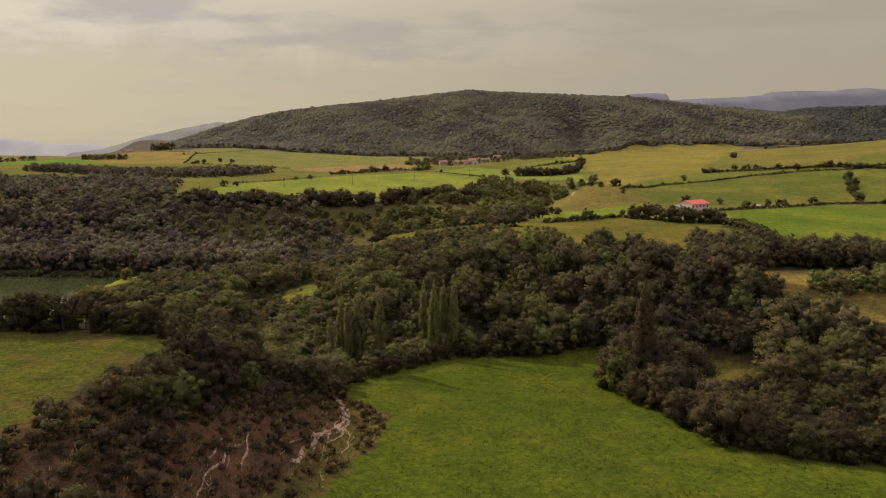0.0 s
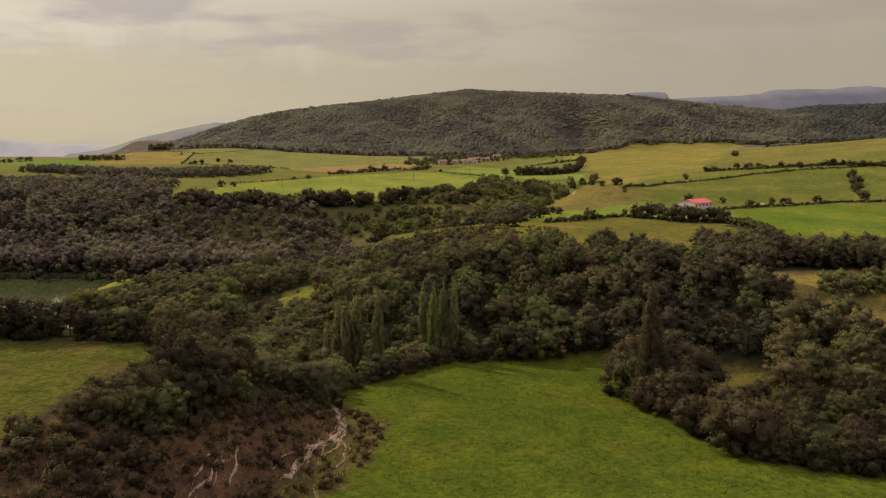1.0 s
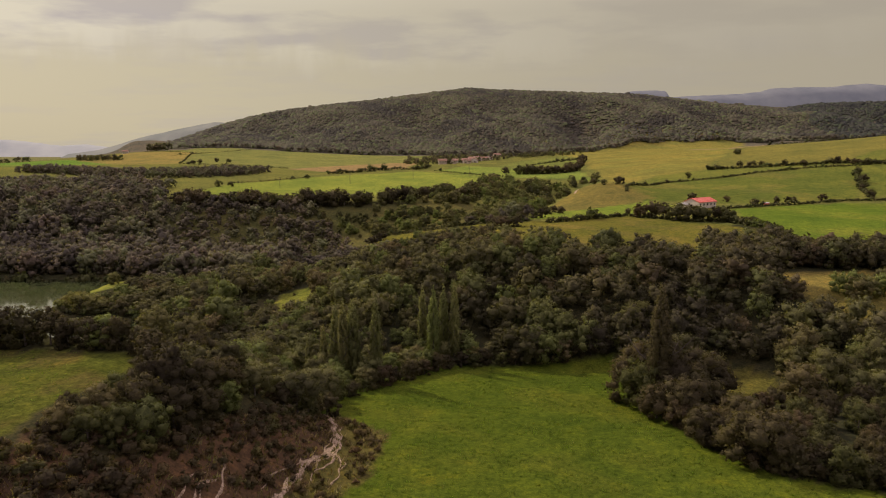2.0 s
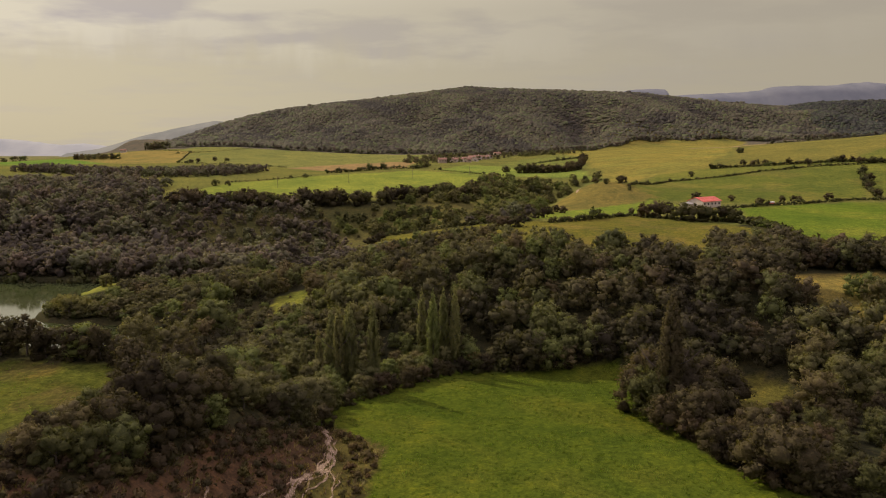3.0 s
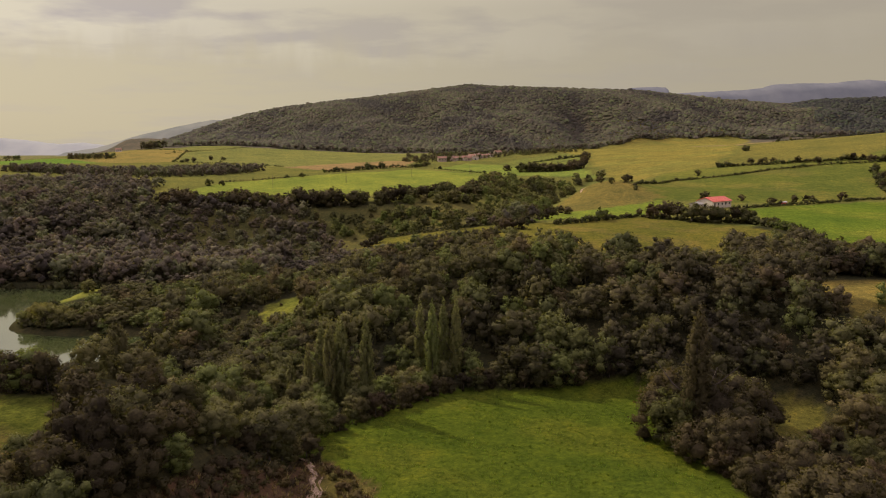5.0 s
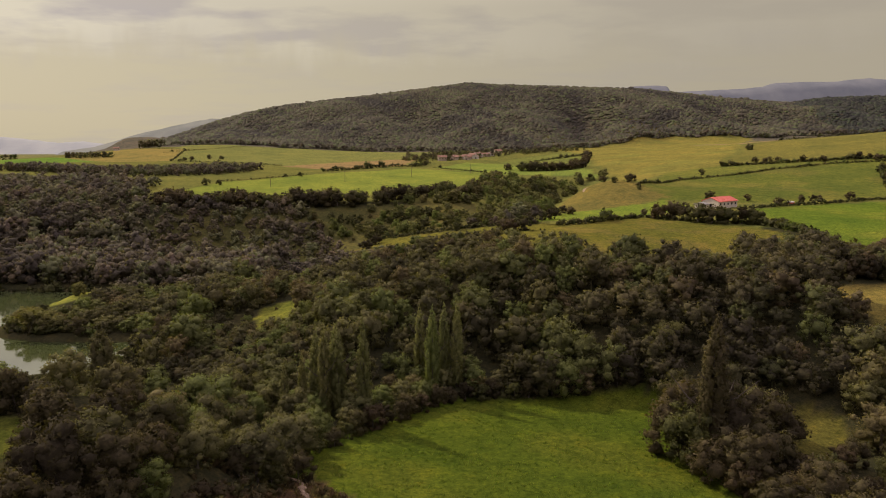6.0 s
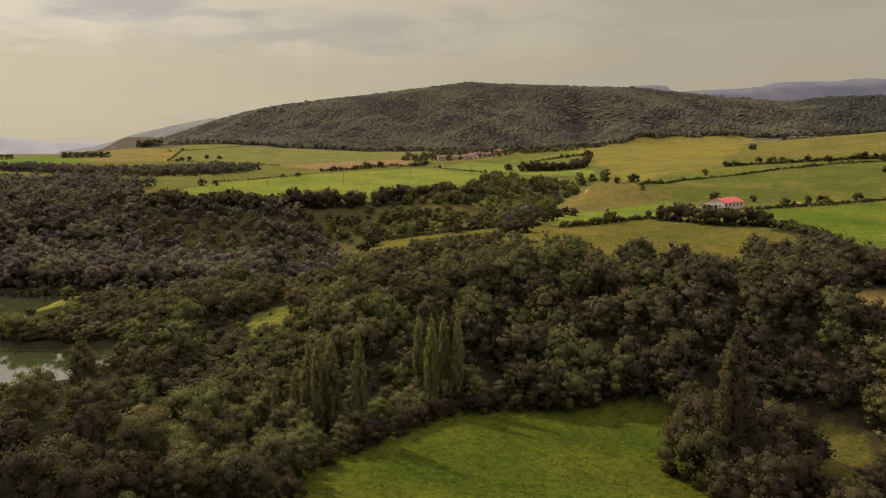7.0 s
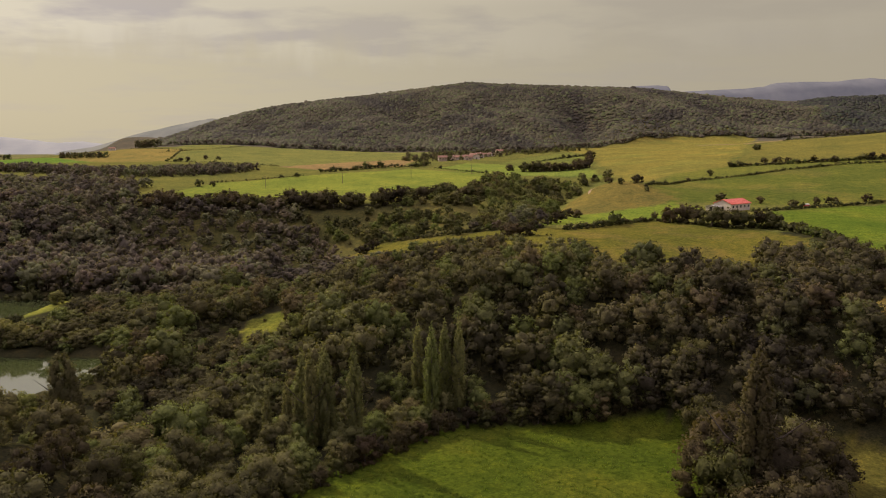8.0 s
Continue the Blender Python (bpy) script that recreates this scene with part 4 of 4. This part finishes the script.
grove("row_wood", [(-470, 690), (-362, 626), (-330, 618), (-262, 612), (-200, 640), (-186, 690), (-216, 694), (-250, 712), (-275, 700), (-330, 660), (-440, 720)], 7.8, 8.0, "belt of trees between the western fields", None, HAZY_WOOD_LEAF, thin=0.95)
grove("farmstead_wood", [(-560, 960), (-530, 940), (-490, 945), (-480, 960), (-530, 985)], 9.0, 8.0, "clump of trees round a far farm")
grove("hilltop_wood", [(-524, 1120), (-500, 1120), (-495, 1145), (-524, 1145)], 8.0, 13.0, "dark clump of tall trees at the hill's foot")
grove("horizon_wood", [(-720, 960), (-640, 955), (-630, 975), (-720, 985)], 10.0, 8.0, "far clump of trees on the plain", thin=0.7)
grove("village_wood", [(-30, 800), (10, 850), (30, 920), (90, 1000), (190, 1020), (230, 1090), (60, 1110), (-60, 1000), (-60, 880)], 10.0, 6.5, "trees among the village gardens", thin=0.5)
grove("hedgerow_wood", [(92, 238), (104, 227), (128, 225), (160, 223), (195, 226), (195, 235), (150, 238), (130, 242), (110, 250), (98, 250)], 5.4, 10.0, "dark thicket between two pastures", mid_plants, EAST_SHADE_LEAF)
grove("pasture_thicket", [(112, 194), (126, 200), (160, 204), (160, 190), (128, 186), (116, 184)], 5.2, 6.5, "dark bushes in the dry yellow pasture", mid_plants)
grove("bank_scrub", [(-51, 20), (-51, 76), (-48, 88), (-42, 92), (-38, 104), (-33, 116), (-28, 128), (-25.5, 124), (-29.5, 106), (-34.5, 96), (-35, 84), (-32, 70), (-36, 20)], 2.3, 10.5, "dense dry scrub on the steep bank", scrub_plants, SCRUB_LEAF, 0.8, vary=(0.35, 1.35))
grove("bank_bushes", [(-37, 92), (-30, 120), (-25, 134), (-20, 130), (-18, 118), (-21, 106), (-23, 90), (-29, 60), (-40, 40)], 2.2, 6.5, "low brown bushes and briars over bare soil", scrub_plants, SCRUB_LEAF, 0.40, vary=(0.35, 1.1))
grove("clearing_thicket", [(-80, 190), (-42, 194), (-38, 230), (-48, 236), (-51, 232), (-58, 230), (-66, 236), (-82, 220)], 3.1, 15.0, "waist-high thicket below a sunny clearing", scrub_plants, WOOD_LEAF, 0.9, vary=(0.5, 1.4))
grove("patch_bushes", [(-66, 232), (-66, 262), (-52, 258), (-46, 234)], 4.2, 11.0, "small bushes in a sunny clearing", scrub_plants, SCRUB_LEAF, thin=0.25, vary=(0.4, 1.2))

# wooded hill
def small_dome(seed, radius, tall):
    """A little uneven, blunt-topped crown for trees a mile off."""
    g = np.random.default_rng(seed)
    v = [(g.uniform(-0.3, 0.3) * radius, g.uniform(-0.3, 0.3) * radius, tall)]
    for z, r in ((0.80, 0.72), (0.16, 1.0)):
        for i in range(5):
            t = 1.2566 * (i + (0.5 if r == 1.0 else 0.0)) + g.uniform(-0.25, 0.25)
            q = radius * r * g.uniform(0.78, 1.18)
            v.append((q * math.cos(t), q * math.sin(t), tall * z * g.uniform(0.8, 1.15)))
    f = []
    for i in range(5):
        n = (i + 1) % 5
        f += [(0, 1 + i, 1 + n), (1 + i, 6 + i, 1 + n), (1 + n, 6 + i, 6 + n)]
    v = np.array(v)
    return v, np.array(f), unit(unit(v - [0, 0, tall * 0.05]) + [0, 0, 0.5])


hill_plants = [small_dome(500 + i, 3.7, (3.0, 3.5, 4.0, 4.4, 3.2)[i]) for i in range(5)]


def forest_foot(x):
    """Where the forest begins: higher up the slope above the yellow pasture."""
    return 1110.0 + 0.12 * np.abs(x - 150.0) + 62.0 * np.exp(-((x - 400.0) / 170.0) ** 2) + 16.0 * waves(x, x * 0.5, 120.0, 3) + 9.0 * waves(x, x * 0.3, 47.0, 4)


def on_hill(x, y):
    crest = np.interp(x, CREST_X, CREST_Z)
    return (y > forest_foot(x)) & (y < 1680) & (np.abs(x) < 0.745 * y) & (crest > 60.0) & (x > -505.0 - 0.42 * (y - 1150.0))


def hill_rows(x, y, size):
    k = len(x)
    clump = 0.5 * waves(x, y * 0.8, 44.0, 4) + 0.5 * waves(x + 0.5 * y, y, 21.0, 9)
    tall = size * (0.95 + 0.32 * clump) * rng.uniform(0.65, 1.25, k) * np.where(rng.uniform(0, 1, k) < 0.06, 1.4, 1.0)
    tone = np.clip(0.42 + 0.45 * waves(x, y, 190.0, 2) + 0.35 * waves(x, y, 61.0, 7) + 0.15 * clump + rng.normal(0, 0.12, k), 0, 1)
    return np.stack([x, y, tall, rng.uniform(0.85, 1.25, k), rng.uniform(0, 6.28, k), tone, rng.integers(0, 5, k)], 1)


hx, hy = scatter(rng, -1250, 1250, 1100, 1655, 5.7, on_hill)
in_shade = hx > 700.0 + 0.28 * (hy - 1100.0) + 30.0 * waves(hx, hy, 150.0, 5)
mass("hill_wood", hill_plants, hill_rows(hx[~in_shade], hy[~in_shade], 1.0), HAZY_HILL_LEAF, "broad hill covered in dense oak forest", "forest")
# darker leaf copy: the shade on this shoulder is put into its colour
SHADED_HILL_LEAF = leaf_material("shaded_hill_leaf", (0.034, 0.036, 0.034), (0.066, 0.067, 0.054), (0.060, 0.056, 0.046), by_object=False, clear=0.1, speck=0.35, grain=0.5)
mass("pine_wood", hill_plants, hill_rows(hx[in_shade], hy[in_shade], 1.05), SHADED_HILL_LEAF, "forest on the shoulder of the hill, shade put into its leaf colour", "forest")
# taller trees along the foot of the forest
fx = np.arange(-500.0, 900.0, 6.5)
fx = fx + rng.uniform(-2.5, 2.5, fx.size)
fy = forest_foot(fx) + rng.uniform(-2, 6, fx.size)
k = len(fx)
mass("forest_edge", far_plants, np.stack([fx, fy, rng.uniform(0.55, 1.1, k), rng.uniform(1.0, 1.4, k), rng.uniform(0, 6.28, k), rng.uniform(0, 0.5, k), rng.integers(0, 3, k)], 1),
     HAZY_WOOD_LEAF, "row of tall trees where the forest meets the fields", "wood")


# ---- bank: bare soil and dry shrubs ----
def track(points, width, label):
    """A worn strip of pale soil, uneven at its edges, laid over the bank."""
    p = np.array(along(points, 0.4))
    d = np.gradient(p, axis=0)
    d /= np.linalg.norm(d, axis=1)[:, None] + 1e-6
    side = np.stack([-d[:, 1], d[:, 0]], 1)
    p = p + side * (0.45 * waves(p[:, 0], p[:, 1], 5.0, 3))[:, None]
    w = 0.85 * width * (0.75 + 0.45 * waves(p[:, 0] * 1.3, p[:, 1], 4.0, 5))[:, None] * rng.uniform(0.55, 1.4, (len(p), 1)) * ease(np.minimum(np.arange(len(p)), np.arange(len(p))[::-1]) / 6.0)[:, None]
    vs = []
    for t, up in ((-0.5, 0.05), (-0.25, 0.22), (0.0, 0.17), (0.25, 0.24), (0.5, 0.05)):
        q = p + side * w * t
        vs.append(np.stack([q[:, 0], q[:, 1], ground_z(q[:, 0], q[:, 1]) + up + 0.16 * waves(q[:, 0], q[:, 1], 3.1, 4) - 0.06], 1))
    v = np.concatenate(vs)
    c = len(p)
    i = (np.arange(4)[:, None] * c + np.arange(c - 1)[None, :]).ravel()
    f = np.stack([i, i + c, i + c + 1, i + 1], 1)
    return tagged(new("dirt_track", mesh_of("dirt_track", v, f, SOIL, True)), label, "track", kind="structure")


track([(-27, 138), (-24, 137), (-21.5, 130), (-20, 124), (-19.6, 118), (-20, 114), (-22, 109), (-22.4, 103), (-23, 96), (-23.5, 93)], 1.35, "pale eroded path down the dry bank")
for shift, width in ((0.9, 0.6), (-0.7, 0.4)):
    track([(-21.5 + shift, 131), (-20 + shift, 124), (-19.6 + shift * 1.2, 118), (-20 + shift, 114), (-21.8 + shift * 0.6, 109)], width, "broken strand of pale washed-out soil")
track([(-20, 116), (-21.2, 112), (-20.2, 106), (-20.6, 101)], 0.5, "pale eroded gully on the bank")
track([(-20.6, 127), (-19.2, 121), (-18.4, 116), (-18.8, 111), (-20.4, 107)], 0.5, "pale forked trace on the bank")
track([(-19.6, 119), (-17.6, 114), (-16.8, 108), (-17.4, 102)], 0.45, "thin worn trace beside the meadow")
track([(-22.3, 108), (-24.0, 104), (-25.2, 99), (-25.0, 95)], 0.3, "thin pale gully in dry soil")
track([(-31.3, 98), (-30.3, 95.7), (-29, 90.7), (-28.3, 85.7)], 0.55, "pale gully in red-brown soil")
track([(-30.4, 91.5), (-31, 88.3), (-30.7, 85.6), (-31.4, 82.5), (-31.2, 80.4), (-29.1, 78.8)], 0.6, "pale braided gully low on the bank")
track([(-30.0, 93), (-30.6, 89.2), (-30.2, 86.5), (-29.7, 84.2)], 0.4, "thin braided gully in the soil")
track([(-31.6, 93), (-32.4, 89), (-32.2, 84.5), (-31.6, 82)], 0.35, "narrow washed-out gully in the soil")
track([(-31.3, 81.5), (-30.6, 78.6), (-30.8, 76)], 0.4, "pale fan of soil at a gully's foot")
track([(-23.2, 110), (-22.5, 106.6), (-21.8, 102), (-22.4, 97.5)], 0.4, "pale side gully on the bank")
track([(-17.9, 115.6), (-16.6, 112.5), (-16.9, 109)], 0.3, "thin trace above the meadow")
track([(-330, 420), (-293, 411), (-268, 408), (-240, 413), (-221, 421), (-205, 430)], 2.2, "pale lane along the terrace")
track([(104, 496), (96, 480), (90, 455)], 2.5, "worn pale crown of a grassy knoll")

shrubs = []
for i in range(4):
    v, f, n = plain_crown(600 + i, 1.8, (1.2, 1.4, 1.0, 1.3)[i], 5, 1, 240, 0.16, 0.05, False)
    ob = new("shrub", mesh_of("shrub", v, f, SHRUB_LEAF, False, n))
    shrubs.append(tagged(ob, "low brownish dry shrub on the bank", "shrub", "shrubs on the bank"))
MAIN_TRACK = np.array(along([(-24, 137), (-21.5, 130), (-20, 124), (-19.6, 118), (-20, 114), (-22, 109), (-22.4, 103), (-23, 96)], 1.5) + along([(-31, 98), (-29, 90.7), (-28.3, 85.7)], 1.5) + along([(-31, 89), (-31.4, 82.5)], 1.5))


def off_track(x, y):
    return np.hypot(x[..., None] - MAIN_TRACK[:, 0], y[..., None] - MAIN_TRACK[:, 1]).min(-1)


SHRUB_LAND = [(-52, 20), (-50, 96), (-44, 112), (-30, 132), (-24, 140), (-16, 133), (-11, 124), (-13, 108), (-18, 92), (-22, 20)]
sx, sy = scatter(rng, -52, -8, 40, 142, 2.6, lambda a, b: inside(a, b, SHRUB_LAND) & (rng.uniform(0, 1, np.shape(a)) < np.where(a > -34.0, 0.62, 0.75)) & (off_track(a, b) > 1.7))
pick = np.argsort(-sy)[:290]
set_out(shrubs, [(x, y, rng.uniform(0.3, 0.95)) for x, y in zip(sx[pick], sy[pick])] + [(-16.4, 126.2, 1.1), (-15.4, 127.0, 0.8), (-17.9, 132.3, 0.9)], (0.9, 1.4))


# ---- buildings ----
STONE = plain_material("stone_wall", (0.30, 0.24, 0.17), (0.48, 0.40, 0.29), 1.2)
PLASTER = plain_material("plaster_wall", (0.46, 0.41, 0.33), (0.60, 0.54, 0.45), 0.6)
RED_SHEET = plain_material("red_roof_sheet", (0.44, 0.085, 0.058), (0.58, 0.150, 0.100), 0.8, 0.55)
TILE_ROOF = plain_material("clay_tile_roof", (0.17, 0.092, 0.060), (0.29, 0.155, 0.10), 1.5)
# near-black colour stands in for the shade inside windows and doorways
DARK = plain_material("dark_opening", (0.012, 0.011, 0.010), (0.025, 0.022, 0.020), 2.0)
GREY_SHEET = plain_material("grey_sheet", (0.20, 0.19, 0.17), (0.32, 0.30, 0.27), 0.8, 0.6)
POLE_WOOD = plain_material("pole_wood", (0.07, 0.055, 0.04), (0.13, 0.10, 0.075), 3.0)


def gabled(bm, length, width, eave, ridge, base=0.0):
    """Walls of a gabled house, length along x."""
    l, w = length / 2, width / 2
    v = [bm.verts.new(p) for p in ((-l, -w, base), (l, -w, base), (l, w, base), (-l, w, base), (-l, -w, eave), (l, -w, eave), (l, w, eave), (-l, w, eave), (-l, 0, ridge), (l, 0, ridge))]
    for f in ((0, 1, 5, 4), (2, 3, 7, 6), (1, 2, 6, 9, 5), (3, 0, 4, 8, 7), (4, 5, 9, 8), (6, 7, 8, 9), (3, 2, 1, 0)):
        bm.faces.new([v[i] for i in f])


def roof_slab(bm, length, width, eave, ridge, side, thick=0.22, over=0.5):
    l, w = length / 2 + over, side * (width / 2 + over)
    drop = (ridge - eave) * over / (width / 2)
    lo, hi = eave - drop + 0.06, ridge + 0.06
    pts = ((-l, w, lo), (l, w, lo), (l, 0, hi), (-l, 0, hi))
    a = [bm.verts.new(p) for p in pts]
    b = [bm.verts.new((x, y, z + thick)) for x, y, z in pts]
    bm.faces.new(a), bm.faces.new(b[::-1])
    for i in range(4):
        j = (i + 1) % 4
        bm.faces.new((a[j], a[i], b[i], b[j]))


def house(name, x, y, turn, length, width, eave, ridge, wall_mat, roof_mat, label, category, windows, gable_windows=1, ribs=0, chimney=True):
    root = new(name)
    tagged(root, label, category)
    root.matrix_basis = pose(x, y, float(ground_z(x, y)) - 0.1, 0, 0, turn)
    bm = bmesh.new()
    gabled(bm, length, width, eave, ridge, -1.2)
    wall = part("wall", bm, wall_mat, root)
    for side in (-1, 1):
        bm = bmesh.new()
        roof_slab(bm, length, width, eave, ridge, side)
        for i in range(ribs):
            rx = -length / 2 - 0.3 + (length + 0.6) * i / (ribs - 1)
            slope = math.atan2(ridge - eave, width / 2)
            run = math.hypot(width / 2 + 0.5, (ridge - eave) * (1 + 1.0 / width))
            m = Matrix.Translation((rx, side * (width / 4 + 0.25), (ridge + eave) / 2 + 0.28 - 0.25 * (ridge - eave) / (width / 2))) @ Matrix.Rotation(-side * slope, 4, "X") @ Matrix.Diagonal((0.09, run, 0.09, 1))
            bmesh.ops.create_cube(bm, size=1.0, matrix=m)
        part("roof", bm, roof_mat, root)
    for i in range(windows):
        wx0 = -length / 2 + length * (i + 0.5) / windows
        bm = bmesh.new()
        box(bm, (1.1, 0.16, 1.2), (wx0, -width / 2 - 0.02, eave * 0.62))
        window = part("window", bm, DARK, root, "dark window opening")
        bm = bmesh.new()
        box(bm, (1.4, 0.25, 0.12), (wx0, -width / 2 - 0.06, eave * 0.62 - 0.68))
        part("sill", bm, wall_mat, window)
    for i in range(gable_windows):
        bm = bmesh.new()
        box(bm, (0.16, 1.6, 2.2), (-length / 2 - 0.02, (i - (gable_windows - 1) / 2) * width / 2, 1.2))
        part("door", bm, DARK, root, "dark doorway in the gable")
    if chimney:
        bm = bmesh.new()
        box(bm, (0.7, 0.7, 1.6), (length * 0.28, width * 0.12, ridge + 0.4), bevel=0.05)
        box(bm, (0.9, 0.9, 0.15), (length * 0.28, width * 0.12, ridge + 1.25))
        part("chimney", bm, wall_mat, root)
    return root


house("barn", 152.5, 392, 33, 17, 10, 3.7, 5.7, PLASTER, RED_SHEET, "pale farm barn with a bright red sheet roof", "barn", 5, 1, 22, False)
house("lean_to_shed", 141.5, 389, 33, 5, 6, 2.3, 3.1, PLASTER, GREY_SHEET, "low grey-roofed shed beside the red barn", "shed", 0, 1, 0, False)
VILLAGE = [(8, 866, 70, 9, 6), (36, 930, -25, 10, 7), (12, 905, 30, 10, 7), (40, 905, 80, 9, 7), (-6, 852, 10, 11, 7), (17, 884, -10, 12, 8), (27, 902, 15, 13, 8), (45, 955, 40, 11, 8), (56, 978, 5, 13, 8), (66, 1004, 60, 11, 7), (82, 1060, 20, 11, 8), (-541, 1075, 15, 9, 6), (28, 872, 50, 8, 6)]
for i, (x, y, turn, l, w) in enumerate(VILLAGE):
    house("house", x, y, turn, l, w, (4.0, 4.8, 3.6)[i % 3], (5.8, 6.8, 5.4)[i % 3], (STONE, PLASTER)[i % 2], TILE_ROOF, "stone village house with a clay tile roof", "house", 3)

for i, (x, y) in enumerate(((-83, 553), (-31, 593), (-134, 518), (22, 634))):
    pole = new("utility_pole")
    tagged(pole, "thin wooden utility pole standing in the long field", "pole", "poles across the field")
    pole.matrix_basis = pose(x, y, float(ground_z(x, y)) - 0.3, 0, 0, 50)
    v, f, n = tube([(0, 0, 0), (0, 0, 5), (0, 0, 9.5)], [0.17, 0.14, 0.11], 8)
    part("post", mesh_of("post", v, f, POLE_WOOD), POLE_WOOD, pole)
    bm = bmesh.new()
    box(bm, (1.6, 0.12, 0.14), (0, 0, 9.0), bevel=0.02)
    part("crossarm", bm, POLE_WOOD, pole)

# a small red and white trailer parked by the hedge
RED_PAINT = plain_material("red_paint", (0.40, 0.05, 0.04), (0.50, 0.08, 0.06), 4.0, 0.4)
WHITE_PAINT = plain_material("white_paint", (0.70, 0.68, 0.64), (0.80, 0.78, 0.75), 4.0, 0.45)
RUBBER = plain_material("rubber", (0.015, 0.015, 0.015), (0.03, 0.03, 0.03), 8.0)
trailer = new("farm_trailer")
tagged(trailer, "small red farm trailer with a white load", "trailer")
trailer.matrix_basis = pose(194, 396, float(ground_z(194, 396)), 0, 0, 12)
bm = bmesh.new()
box(bm, (4.2, 1.9, 0.7), (0, 0, 0.95), bevel=0.06)
part("body", bm, RED_PAINT, trailer)
bm = bmesh.new()
box(bm, (3.4, 1.6, 0.7), (0.1, 0, 1.62), bevel=0.12)
part("load", bm, WHITE_PAINT, trailer, "white wrapped load")
for wxp, wyp in ((-1.2, -0.95), (1.2, -0.95), (-1.2, 0.95), (1.2, 0.95)):
    bm = bmesh.new()
    bmesh.ops.create_cone(bm, cap_ends=True, segments=14, radius1=0.42, radius2=0.42, depth=0.25, matrix=Matrix.Translation((wxp, wyp, 0.40)) @ Matrix.Rotation(math.pi / 2, 4, "X"))
    part("wheel", bm, RUBBER, trailer)

# ---- grass tufts on the fields close by ----
TUFT_LEAF = leaf_material("tuft_grass", (0.060, 0.095, 0.016), (0.125, 0.165, 0.030), (0.170, 0.160, 0.050), by_object=False, clear=0.5)


def tuft(seed, blades, tall, spread):
    g = np.random.default_rng(seed)
    v, f = [], []
    for i in range(blades):
        a, r = g.uniform(0, 6.28), g.uniform(0, spread)
        x, y, b = r * math.cos(a), r * math.sin(a), g.uniform(0, 6.28)
        h, w = tall * g.uniform(0.6, 1.2), tall * 0.22
        v += [(x - w * math.cos(b), y - w * math.sin(b), 0), (x + w * math.cos(b), y + w * math.sin(b), 0), (x * 1.7 + g.uniform(-0.1, 0.1), y * 1.7 + g.uniform(-0.1, 0.1), h)]
        f.append((3 * i, 3 * i + 1, 3 * i + 2))
    n = np.random.default_rng(seed + 50).normal(0, 0.35, (len(v), 3)) + [0, 0, 1]
    return np.array(v), np.array(f), unit(n)


tufts = [tuft(700 + i, 7, 0.36, 0.34) for i in range(4)]
for name, poly, step, size, label in (("meadow_grass", MEADOW, 0.85, 0.8, "short green meadow grass with scattered tufts"), ("upper_field_grass", UPPER_FIELD, 1.1, 0.65, "rough pasture grass with dry tufts")):
    xs, ys = [p[0] for p in poly], [p[1] for p in poly]
    gx, gy = scatter(rng, max(min(xs), -100), max(xs), 66, max(ys), step, lambda a, b: inside(a, b, poly) & (waves(a, b, 14.0, 3) + rng.normal(0, 0.5, np.shape(a)) > 0.1))
    k = len(gx)
    mass(name, tufts, np.stack([gx, gy, size * rng.uniform(0.5, 1.4, k), rng.uniform(0.8, 1.6, k), rng.uniform(0, 6.28, k), rng.uniform(0, 1, k), rng.integers(0, 4, k)], 1), TUFT_LEAF, label, "grass")

DRY_LEAF = leaf_material("dry_grass", (0.110, 0.082, 0.042), (0.230, 0.185, 0.100), (0.180, 0.120, 0.062), by_object=False, clear=0.45)
gx, gy = scatter(rng, -48, -10, 62, 142, 0.85, lambda a, b: inside(a, b, BANK) & (waves(a, b, 9.0, 5) + rng.normal(0, 0.5, np.shape(a)) > -0.1))
k = len(gx)
mass("dry_grass", tufts, np.stack([gx, gy, rng.uniform(0.8, 2.0, k), rng.uniform(0.8, 1.5, k), rng.uniform(0, 6.28, k), rng.uniform(0, 1, k), rng.integers(0, 4, k)], 1), DRY_LEAF, "straw-coloured dry grass on the bare bank", "grass")
